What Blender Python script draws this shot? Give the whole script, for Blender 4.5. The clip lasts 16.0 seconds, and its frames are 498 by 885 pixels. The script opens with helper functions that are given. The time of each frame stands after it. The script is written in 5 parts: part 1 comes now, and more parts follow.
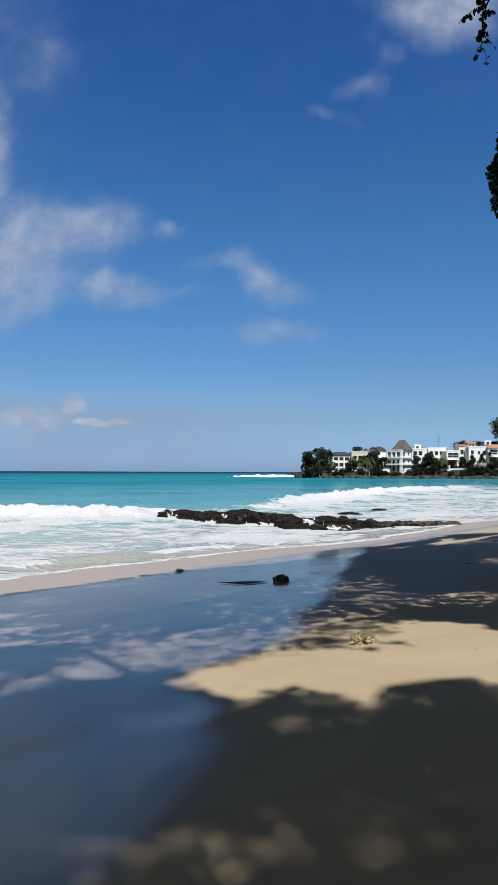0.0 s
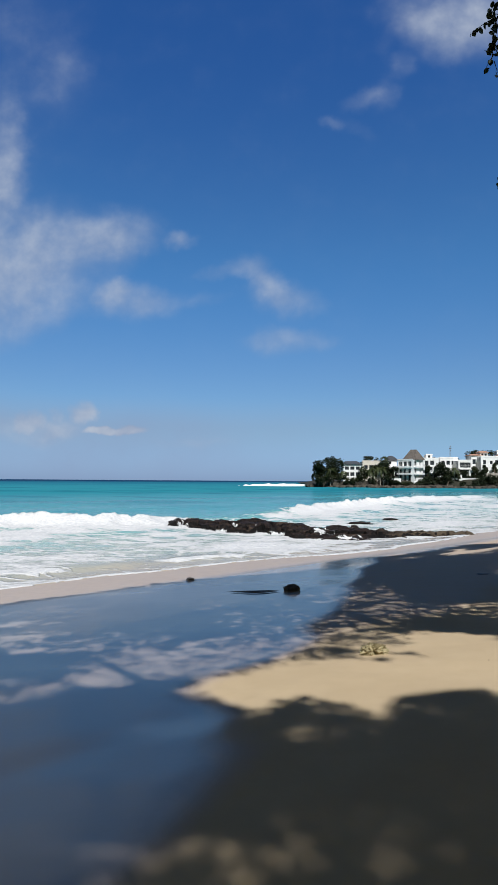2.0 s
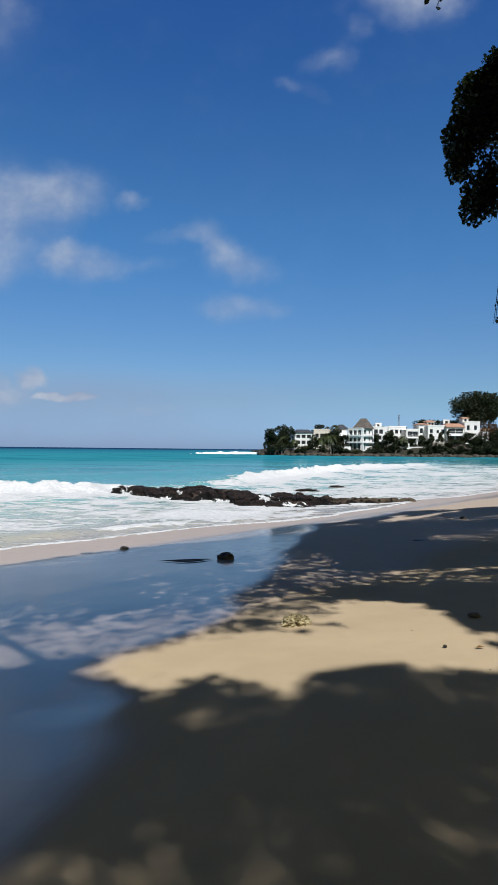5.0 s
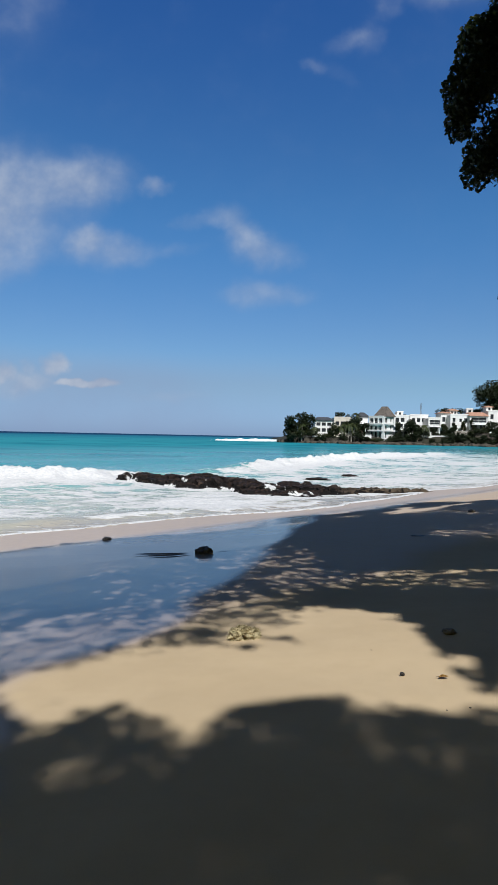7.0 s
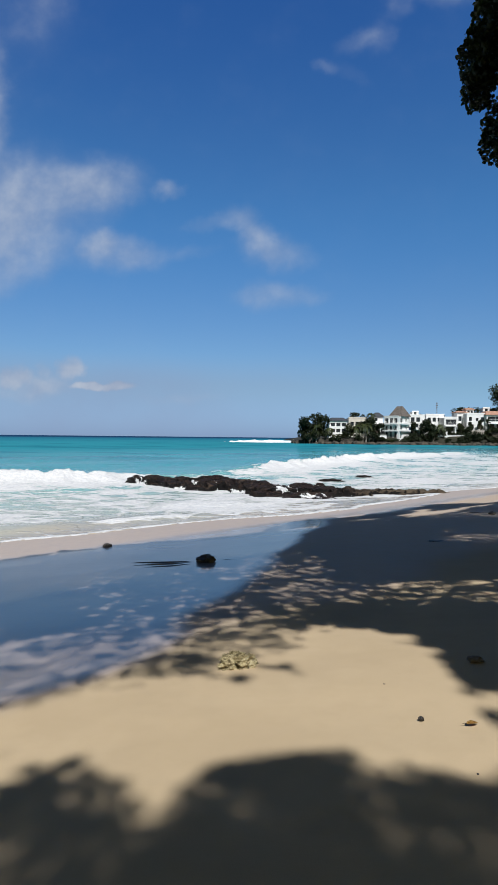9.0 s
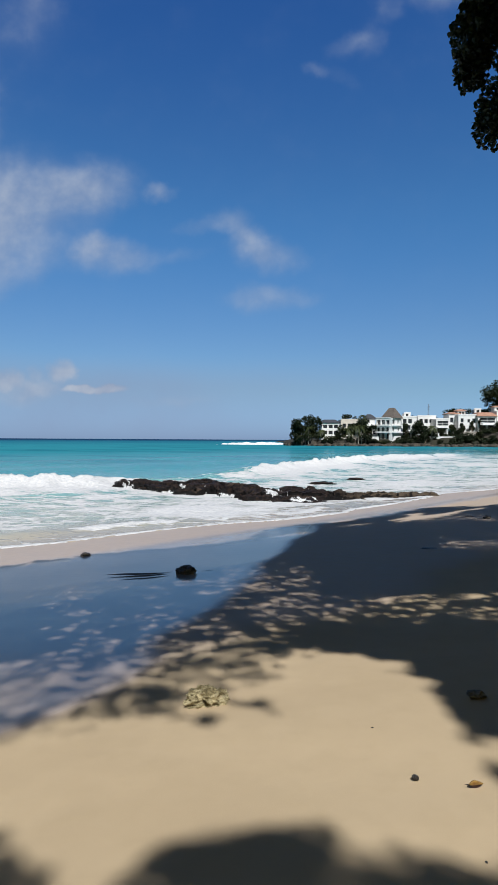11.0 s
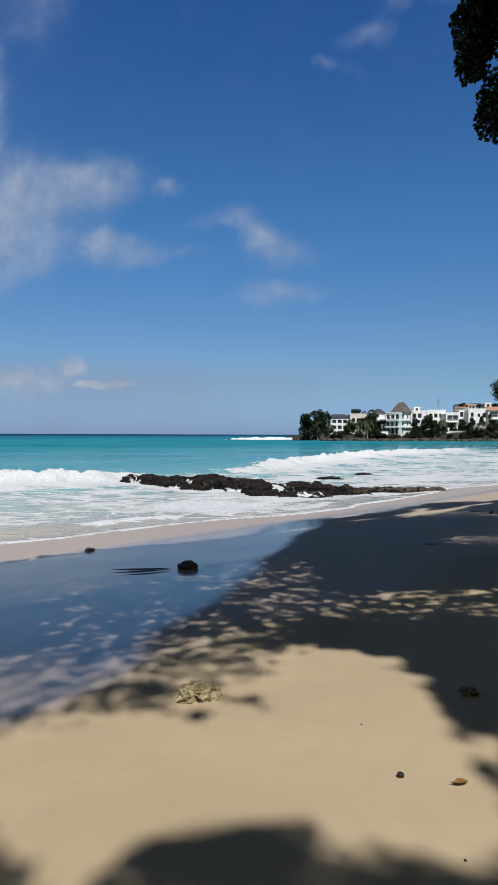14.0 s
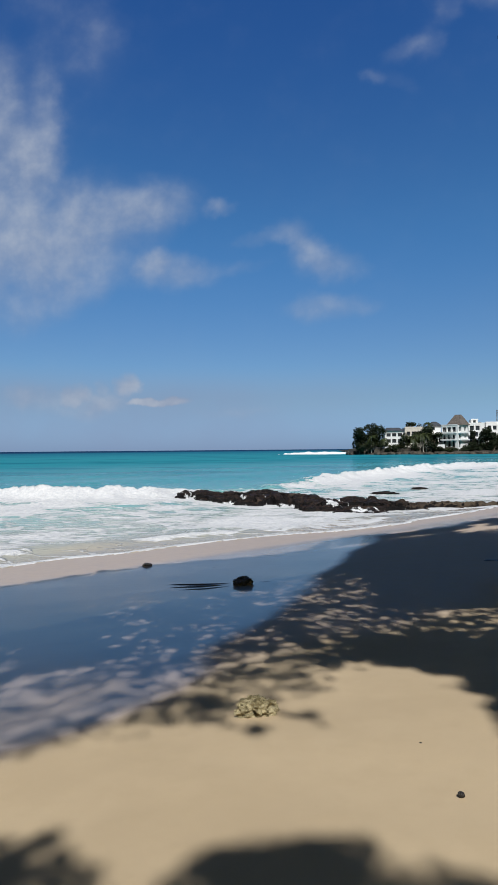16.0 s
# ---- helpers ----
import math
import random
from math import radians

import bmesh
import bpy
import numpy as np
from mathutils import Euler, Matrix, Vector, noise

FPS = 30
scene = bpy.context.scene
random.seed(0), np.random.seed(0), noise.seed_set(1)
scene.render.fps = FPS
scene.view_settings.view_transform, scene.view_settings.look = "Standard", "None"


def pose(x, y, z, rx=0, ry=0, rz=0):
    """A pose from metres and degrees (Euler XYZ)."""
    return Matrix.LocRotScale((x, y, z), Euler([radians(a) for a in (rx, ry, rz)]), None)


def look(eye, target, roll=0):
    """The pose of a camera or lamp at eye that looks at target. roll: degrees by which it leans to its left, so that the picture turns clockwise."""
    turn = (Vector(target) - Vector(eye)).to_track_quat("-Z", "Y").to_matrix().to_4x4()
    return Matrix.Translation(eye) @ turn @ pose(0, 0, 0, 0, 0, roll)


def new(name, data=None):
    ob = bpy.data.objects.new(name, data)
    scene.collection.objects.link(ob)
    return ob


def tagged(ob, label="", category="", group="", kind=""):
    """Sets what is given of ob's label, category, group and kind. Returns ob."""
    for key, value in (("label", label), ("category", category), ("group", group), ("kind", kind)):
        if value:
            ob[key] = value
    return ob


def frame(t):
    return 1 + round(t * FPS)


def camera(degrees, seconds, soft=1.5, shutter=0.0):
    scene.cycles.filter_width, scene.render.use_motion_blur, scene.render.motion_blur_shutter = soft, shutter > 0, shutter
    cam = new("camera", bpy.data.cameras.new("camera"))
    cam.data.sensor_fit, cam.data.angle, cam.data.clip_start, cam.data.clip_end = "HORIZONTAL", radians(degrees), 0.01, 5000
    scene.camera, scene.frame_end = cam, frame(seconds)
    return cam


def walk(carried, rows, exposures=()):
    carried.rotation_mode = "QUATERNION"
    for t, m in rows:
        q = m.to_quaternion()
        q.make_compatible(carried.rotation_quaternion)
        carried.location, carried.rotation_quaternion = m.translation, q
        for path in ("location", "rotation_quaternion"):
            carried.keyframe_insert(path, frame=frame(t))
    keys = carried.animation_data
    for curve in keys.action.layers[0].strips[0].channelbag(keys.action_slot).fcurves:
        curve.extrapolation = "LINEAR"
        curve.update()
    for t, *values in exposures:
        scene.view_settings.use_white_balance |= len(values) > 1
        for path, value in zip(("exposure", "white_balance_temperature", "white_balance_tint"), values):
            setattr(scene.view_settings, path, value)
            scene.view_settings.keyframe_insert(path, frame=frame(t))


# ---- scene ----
cam = camera(44.3, 16.0, soft=0.8)

PATH = [
    (0, (-0.03, -0.073, 1.909), (-0.07, 1.924, 2.004), 0.2),
    (0.5, (-0.033, -0.079, 1.924), (-0.086, 1.918, 2.021), 0.8),
    (1, (-0.037, -0.117, 1.918), (-0.099, 1.879, 2.028), 1.1),
    (1.5, (-0.027, -0.071, 1.913), (-0.092, 1.925, 2.029), 0.4),
    (2, (-0.037, -0.11, 1.912), (-0.112, 1.885, 2.036), 0.4),
    (2.5, (-0.038, -0.158, 1.921), (-0.132, 1.836, 2.05), 0.2),
    (3, (-0.008, -0.177, 1.912), (-0.106, 1.818, 2.015), -0.0),
    (3.5, (0.113, -0.088, 1.88), (0.022, 1.909, 1.919), 0.5),
    (4, (0.136, 0.044, 1.875), (0.005, 2.039, 1.875), -0.0),
    (4.5, (0.184, 0.269, 1.886), (0.193, 2.268, 1.958), 1.7),
    (5, (0.331, 0.407, 1.859), (0.411, 2.405, 1.88), 0.6),
    (5.2, (0.421, 0.462, 1.877), (0.499, 2.46, 1.877), 1.4),
    (7.3, (1.206, 1.36, 1.863), (1.181, 3.36, 1.837), 0.9),
    (7.5, (1.259, 1.42, 1.856), (1.146, 3.417, 1.825), -0.0),
    (8, (1.226, 1.594, 1.85), (1.176, 3.592, 1.794), 1.9),
    (8.5, (1.204, 1.781, 1.856), (1.161, 3.781, 1.846), 0.6),
    (9, (1.279, 1.985, 1.844), (1.242, 3.984, 1.826), 0.6),
    (11.3, (1.458, 2.598, 1.871), (1.449, 4.598, 1.861), 0.4),
    (11.5, (1.483, 2.58, 1.882), (1.478, 4.58, 1.864), 0.6),
    (12, (1.584, 2.584, 1.868), (1.572, 4.584, 1.855), -0.0),
    (12.5, (1.601, 2.548, 1.862), (1.478, 4.545, 1.848), -0.7),
    (13, (1.573, 2.559, 1.873), (1.458, 4.556, 1.851), -0.2),
    (13.5, (1.58, 2.582, 1.868), (1.52, 4.581, 1.844), -0.1),
    (14, (1.56, 2.594, 1.871), (1.517, 4.594, 1.844), 0.2),
    (14.5, (1.563, 2.583, 1.876), (1.477, 4.581, 1.86), 0.1),
    (15, (1.554, 2.55, 1.878), (1.395, 4.544, 1.882), 0.2),
    (15.5, (1.559, 2.543, 1.874), (1.366, 4.534, 1.889), -0.6),
    (16, (1.555, 2.499, 1.891), (1.34, 4.488, 1.914), -0.5),
]
walk(cam, [(t, look(eye, target, roll)) for t, eye, target, roll in PATH],
     [(0, 0.0), (8, 0.0), (11.5, -0.07), (14.5, -0.15), (16, -0.17)])

# ---- light ----
SUN_EL, SUN_AZ = 50.0, 168.0          # degrees; azimuth clockwise from +y
_e, _z = radians(SUN_EL), radians(SUN_AZ)
TO_SUN = Vector((math.cos(_e) * math.sin(_z), math.cos(_e) * math.cos(_z), math.sin(_e)))
sun = new("sun", bpy.data.lights.new("sun", "SUN"))
sun.data.energy, sun.data.angle, sun.data.color = 5.0, radians(0.53), (0.98, 0.99, 1.00)
sun.matrix_world = look((0, 0, 60), Vector((0, 0, 60)) - TO_SUN)


class Nodes:
    """A small helper that adds nodes and links them."""

    def __init__(self, tree):
        self.tree = tree
        tree.nodes.clear()

    def add(self, kind, props=None, out=0, **inputs):
        node = self.tree.nodes.new(kind)
        for key, value in (props or {}).items():
            if key == "operation":
                node.operation = value
            elif key == "blend":
                node.data_type, node.blend_type = "RGBA", value
            elif key == "name":
                node.attribute_name = value
            elif key == "feature":
                node.feature = value
            elif key == "clamp":
                node.use_clamp = value
        for key, value in inputs.items():
            sock = node.inputs[int(key[1:])] if key[0] == "i" and key[1:].isdigit() else node.inputs[key.replace("_", " ")]
            if isinstance(value, bpy.types.NodeSocket):
                self.tree.links.new(value, sock)
            else:
                sock.default_value = value
        return node.outputs[out] if len(node.outputs) else None

    def math(self, op, a, b=0.0, c=0.0):
        return self.add("ShaderNodeMath", {"operation": op}, i0=a, i1=b, i2=c)

    def mix(self, f, a, b, blend="MIX"):
        node = self.tree.nodes.new("ShaderNodeMix")
        node.data_type, node.blend_type = "RGBA", blend
        for i, v in ((0, f), (6, a), (7, b)):
            if isinstance(v, bpy.types.NodeSocket):
                self.tree.links.new(v, node.inputs[i])
            else:
                node.inputs[i].default_value = (*v, 1) if isinstance(v, tuple) and len(v) == 3 else v
        return node.outputs[2]

    def smooth(self, v, lo, hi):
        node = self.tree.nodes.new("ShaderNodeMapRange")
        node.interpolation_type = "SMOOTHSTEP"
        for i, x in ((0, v), (1, lo), (2, hi)):
            if isinstance(x, bpy.types.NodeSocket):
                self.tree.links.new(x, node.inputs[i])
            else:
                node.inputs[i].default_value = x
        return node.outputs[0]

    def noise(self, vec, scale, detail=4.0, rough=0.55, out=0):
        return self.add("ShaderNodeTexNoise", out=out, Vector=vec, Scale=scale, Detail=detail, Roughness=rough)


# ---- sky with scattered clouds ----
world = bpy.data.worlds.new("sky")
scene.world = world
world.use_nodes = True
N = Nodes(world.node_tree)
sky = world.node_tree.nodes.new("ShaderNodeTexSky")
sky.sky_type, sky.sun_disc = "NISHITA", False
sky.sun_elevation, sky.sun_rotation = radians(SUN_EL), radians(SUN_AZ)
sky.altitude, sky.air_density, sky.dust_density, sky.ozone_density = 0, 1.0, 0.6, 3.0
way = N.add("ShaderNodeTexCoord")
parts = world.node_tree.nodes.new("ShaderNodeSeparateXYZ")
world.node_tree.links.new(way, parts.inputs[0])
ahead = N.math("MAXIMUM", parts.outputs[1], 0.05)
cu = N.math("DIVIDE", parts.outputs[0], ahead)
cv = N.math("DIVIDE", parts.outputs[2], ahead)
flat = N.add("ShaderNodeCombineXYZ", X=cu, Y=cv, Z=0.0)
bends = world.node_tree.nodes.new("ShaderNodeSeparateXYZ")
world.node_tree.links.new(N.noise(flat, 7.0, 3.0, 0.5, out=1), bends.inputs[0])
cu = N.math("ADD", cu, N.math("MULTIPLY", N.math("SUBTRACT", bends.outputs[0], 0.5), 0.055))
cv = N.math("ADD", cv, N.math("MULTIPLY", N.math("SUBTRACT", bends.outputs[1], 0.5), 0.035))
curl = world.node_tree.nodes.new("ShaderNodeSeparateXYZ")
world.node_tree.links.new(N.noise(flat, 30.0, 3.0, 0.5, out=1), curl.inputs[0])
cu = N.math("ADD", cu, N.math("MULTIPLY", N.math("SUBTRACT", curl.outputs[0], 0.5), 0.034))
cv = N.math("ADD", cv, N.math("MULTIPLY", N.math("SUBTRACT", curl.outputs[1], 0.5), 0.024))
billow = N.noise(flat, 12.0, 4.0, 0.52)
above = N.noise(N.add("ShaderNodeMapping", Vector=flat, Location=(-0.010, 0.022, 0.0)), 12.0, 4.0, 0.52)
wisp = N.noise(flat, 3.5, 6.0, 0.6)
# centre u, v, half width, half height, slant, density
CLOUDS = [
    (-0.44, 0.36, 0.10, 0.065, 0.25, 1.0), (-0.30, 0.405, 0.075, 0.036, 0.10, 0.95), (-0.245, 0.405, 0.034, 0.020, 0.0, 0.72), (-0.335, 0.432, 0.030, 0.020, 0.0, 0.85),
    (-0.44, 0.285, 0.09, 0.045, 0.30, 0.80), (-0.33, 0.340, 0.07, 0.040, 0.40, 0.66), (-0.462, 0.53, 0.030, 0.13, 0.0, 0.78), (-0.415, 0.55, 0.040, 0.10, 0.0, 0.28),
    (-0.51, 0.45, 0.055, 0.12, 0.0, 1.0), (-0.54, 0.56, 0.045, 0.10, 0.0, 0.8), (-0.60, 0.36, 0.09, 0.10, 0.0, 0.9),
    (-0.272, 0.311, 0.026, 0.020, 0.0, 0.95), (-0.232, 0.298, 0.052, 0.022, 0.0, 0.78), (-0.140, 0.300, 0.050, 0.009, 0.0, 0.40), (-0.152, 0.403, 0.017, 0.011, 0.1, 0.74),
    (-0.085, 0.345, 0.030, 0.010, 0.1, 0.56), (-0.045, 0.352, 0.030, 0.015, 0.0, 0.66), (-0.008, 0.322, 0.032, 0.024, -0.8, 0.80), (0.020, 0.302, 0.042, 0.020, -0.1, 0.74),
    (0.0, 0.231, 0.036, 0.017, 0.0, 0.68), (0.052, 0.233, 0.036, 0.013, 0.0, 0.62), (0.345, 0.20, 0.020, 0.012, 0.0, 0.22),
    (0.30, 0.775, 0.060, 0.045, 0.0, 0.95), (0.345, 0.785, 0.040, 0.050, 0.0, 0.95), (0.25, 0.80, 0.050, 0.040, 0.0, 0.72), (0.215, 0.70, 0.020, 0.018, 0.3, 0.55),
    (0.157, 0.648, 0.027, 0.015, 0.3, 0.66), (0.187, 0.650, 0.020, 0.020, 0.0, 0.5), (0.103, 0.605, 0.018, 0.010, 0.0, 0.55), (0.14, 0.595, 0.020, 0.012, -0.4, 0.40), (0.19, 0.74, 0.012, 0.030, 0.0, 0.32),
    (-0.40, 0.70, 0.060, 0.070, -0.3, 0.46), (-0.350, 0.71, 0.030, 0.030, 0.0, 0.40), (-0.44, 0.79, 0.080, 0.050, 0.0, 0.42),
    (-0.412, 0.098, 0.020, 0.012, 0.0, 1.1), (-0.315, 0.110, 0.015, 0.012, 0.0, 1.2), (-0.360, 0.106, 0.012, 0.009, 0.0, 0.7), (-0.365, 0.084, 0.036, 0.014, 0.0, 0.85), (-0.47, 0.095, 0.040, 0.018, 0.0, 0.8), (-0.39, 0.075, 0.05, 0.012, 0.0, 0.6),
    (-0.270, 0.080, 0.026, 0.0045, 0.0, 1.4), (-0.232, 0.082, 0.019, 0.005, 0.1, 1.4), (-0.130, 0.064, 0.050, 0.007, 0.0, 0.45),
]
cover = None
for u, v, w, h, slant, dense in CLOUDS:
    du = N.math("SUBTRACT", cu, u)
    dv = N.math("SUBTRACT", cv, v)
    dv = N.math("SUBTRACT", dv, N.math("MULTIPLY", du, slant))
    r = N.math("ADD", N.math("POWER", N.math("ABSOLUTE", N.math("DIVIDE", du, w)), 2.0), N.math("POWER", N.math("ABSOLUTE", N.math("DIVIDE", dv, h)), 2.0))
    m = N.math("MULTIPLY", N.smooth(r, 5.6, -1.6), dense)
    cover = m if cover is None else N.math("SMOOTH_MAX", cover, m, 0.22)
rag = N.math("SUBTRACT", N.math("ADD", N.math("MULTIPLY", billow, 0.7), N.math("MULTIPLY", wisp, 0.3)), 0.5)
shape = N.smooth(N.math("ADD", N.math("MULTIPLY", cover, 1.15), N.math("MULTIPLY", rag, 2.1)), 0.02, 1.75)
shape = N.math("MULTIPLY", shape, N.smooth(cover, 0.0, 0.85))
haze = N.math("MULTIPLY", N.smooth(wisp, 0.50, 0.85), 0.03)
veil = N.math("MULTIPLY", N.smooth(cover, 0.05, 1.1), 0.24)
amount = N.math("MINIMUM", N.math("ADD", N.math("ADD", N.math("MULTIPLY", shape, 0.82), veil), haze), 0.9)
sunny = N.smooth(N.math("ADD", N.math("MULTIPLY", N.math("SUBTRACT", billow, above), 0.9), N.math("ADD", N.math("MULTIPLY", billow, 0.35), N.math("MULTIPLY", cover, 0.22))), 0.05, 0.75)
CLOUD = N.mix(sunny, (3.7, 4.6, 6.5), (6.4, 7.1, 8.3))
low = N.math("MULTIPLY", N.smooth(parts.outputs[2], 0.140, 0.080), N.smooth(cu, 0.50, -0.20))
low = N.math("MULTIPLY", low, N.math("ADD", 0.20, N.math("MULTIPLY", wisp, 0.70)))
# deeper blue ahead, violet haze low over the sea
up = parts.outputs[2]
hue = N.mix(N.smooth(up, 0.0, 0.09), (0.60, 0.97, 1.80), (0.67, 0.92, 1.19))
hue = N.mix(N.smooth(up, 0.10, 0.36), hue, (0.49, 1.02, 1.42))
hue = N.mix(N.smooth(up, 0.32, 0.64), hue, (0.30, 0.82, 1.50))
# unseen sky overhead and behind, dimmed and warmed to cut blue fill in shade
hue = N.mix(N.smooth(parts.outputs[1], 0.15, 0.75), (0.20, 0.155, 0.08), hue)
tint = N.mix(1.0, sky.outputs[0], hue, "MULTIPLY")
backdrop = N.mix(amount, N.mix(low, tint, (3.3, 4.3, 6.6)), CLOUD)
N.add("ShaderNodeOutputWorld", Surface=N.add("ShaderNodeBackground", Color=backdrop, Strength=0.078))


# ---- materials ----
def material(name):
    m = bpy.data.materials.new(name)
    m.use_nodes = True
    return m, Nodes(m.node_tree)


def finish(n, color, rough=0.6, normal=None, **more):
    args = dict(Base_Color=color if not isinstance(color, tuple) else (*color, 1), Roughness=rough, **more)
    if normal is not None:
        args["Normal"] = normal
    n.add("ShaderNodeOutputMaterial", Surface=n.add("ShaderNodeBsdfPrincipled", **args))


def bump(n, height, strength, distance, normal=None):
    args = dict(Height=height, Strength=strength, Distance=distance)
    if normal is not None:
        args["Normal"] = normal
    return n.add("ShaderNodeBump", **args)


def simple(name, a, b, scale, rough=0.7, relief=0.3, distance=0.02, fine=6.0, metallic=0.0):
    """Two tones mixed by a coarse and a fine noise, with relief."""
    m, n = material(name)
    at = n.add("ShaderNodeTexCoord", out=3)
    coarse = n.noise(at, scale, 5.0)
    grain = n.noise(at, scale * fine, 4.0, 0.6)
    f = n.smooth(n.math("ADD", n.math("MULTIPLY", coarse, 0.65), n.math("MULTIPLY", grain, 0.35)), 0.36, 0.64)
    finish(n, n.mix(f, a, b), rough, bump(n, grain, relief, distance), Metallic=metallic)
    return m


def leaf_material(name, a, b, rough=0.5, through_color=(0.09, 0.10, 0.02), share=0.35):
    m, n = material(name)
    pick = n.add("ShaderNodeNewGeometry", out=8)
    col = n.mix(pick, a, b)
    at = n.add("ShaderNodeTexCoord", out=3)
    col = n.mix(n.math("MULTIPLY", n.noise(at, 30.0, 2.0), 0.5), col, tuple(c * 0.6 for c in a))
    skin = n.add("ShaderNodeBsdfPrincipled", Base_Color=col, Roughness=rough)
    thin = n.add("ShaderNodeBsdfTranslucent", Color=(*through_color, 1))
    n.add("ShaderNodeOutputMaterial", Surface=n.add("ShaderNodeMixShader", Fac=share, i1=skin, i2=thin))
    return m


def sand_material():
    m, n = material("beach sand")
    at = n.add("ShaderNodeTexCoord", out=3)
    wet = n.add("ShaderNodeAttribute", {"name": "wet"}, out=2)
    broad = n.noise(at, 0.7, 4.0)
    mid = n.noise(at, 5.0, 5.0, 0.6)
    grain = n.noise(at, 260.0, 2.0, 0.7)
    dry = n.mix(n.smooth(broad, 0.35, 0.65), (0.470, 0.356, 0.220), (0.512, 0.391, 0.244))
    dry = n.mix(n.math("MULTIPLY", n.smooth(mid, 0.4, 0.75), 0.25), dry, (0.43, 0.325, 0.195))
    dry = n.mix(n.math("MULTIPLY", n.smooth(grain, 0.55, 0.75), 0.35), dry, (0.36, 0.26, 0.16))
    edge = n.math("ADD", wet, n.math("MULTIPLY", n.math("SUBTRACT", mid, 0.5), 0.22))
    damp = n.smooth(edge, 0.12, 0.70)
    film = n.smooth(edge, 0.42, 1.0)
    col = n.mix(damp, dry, (0.440, 0.355, 0.300))
    col = n.mix(n.smooth(film, 0.35, 0.95), col, (0.345, 0.275, 0.225))
    height = n.math("ADD", n.math("MULTIPLY", grain, 0.25), n.math("MULTIPLY", mid, 1.0))
    nrm = bump(n, height, n.math("SUBTRACT", 0.45, n.math("MULTIPLY", damp, 0.40)), 0.012)
    stretched = n.add("ShaderNodeMapping", Vector=at, Rotation=(0, 0, radians(-47)), Scale=(0.5, 2.2, 1.0))
    ripple = n.noise(stretched, 2.2, 3.0, 0.5)
    coat = bump(n, ripple, 0.08, 0.02)
    finish(n, col, n.math("SUBTRACT", 0.95, n.math("MULTIPLY", damp, 0.35)), nrm, Specular_IOR_Level=0.25,
           Coat_Weight=film, Coat_Roughness=n.math("SUBTRACT", 0.30, n.math("MULTIPLY", film, 0.18)), Coat_IOR=1.40, Coat_Normal=coat)
    return m


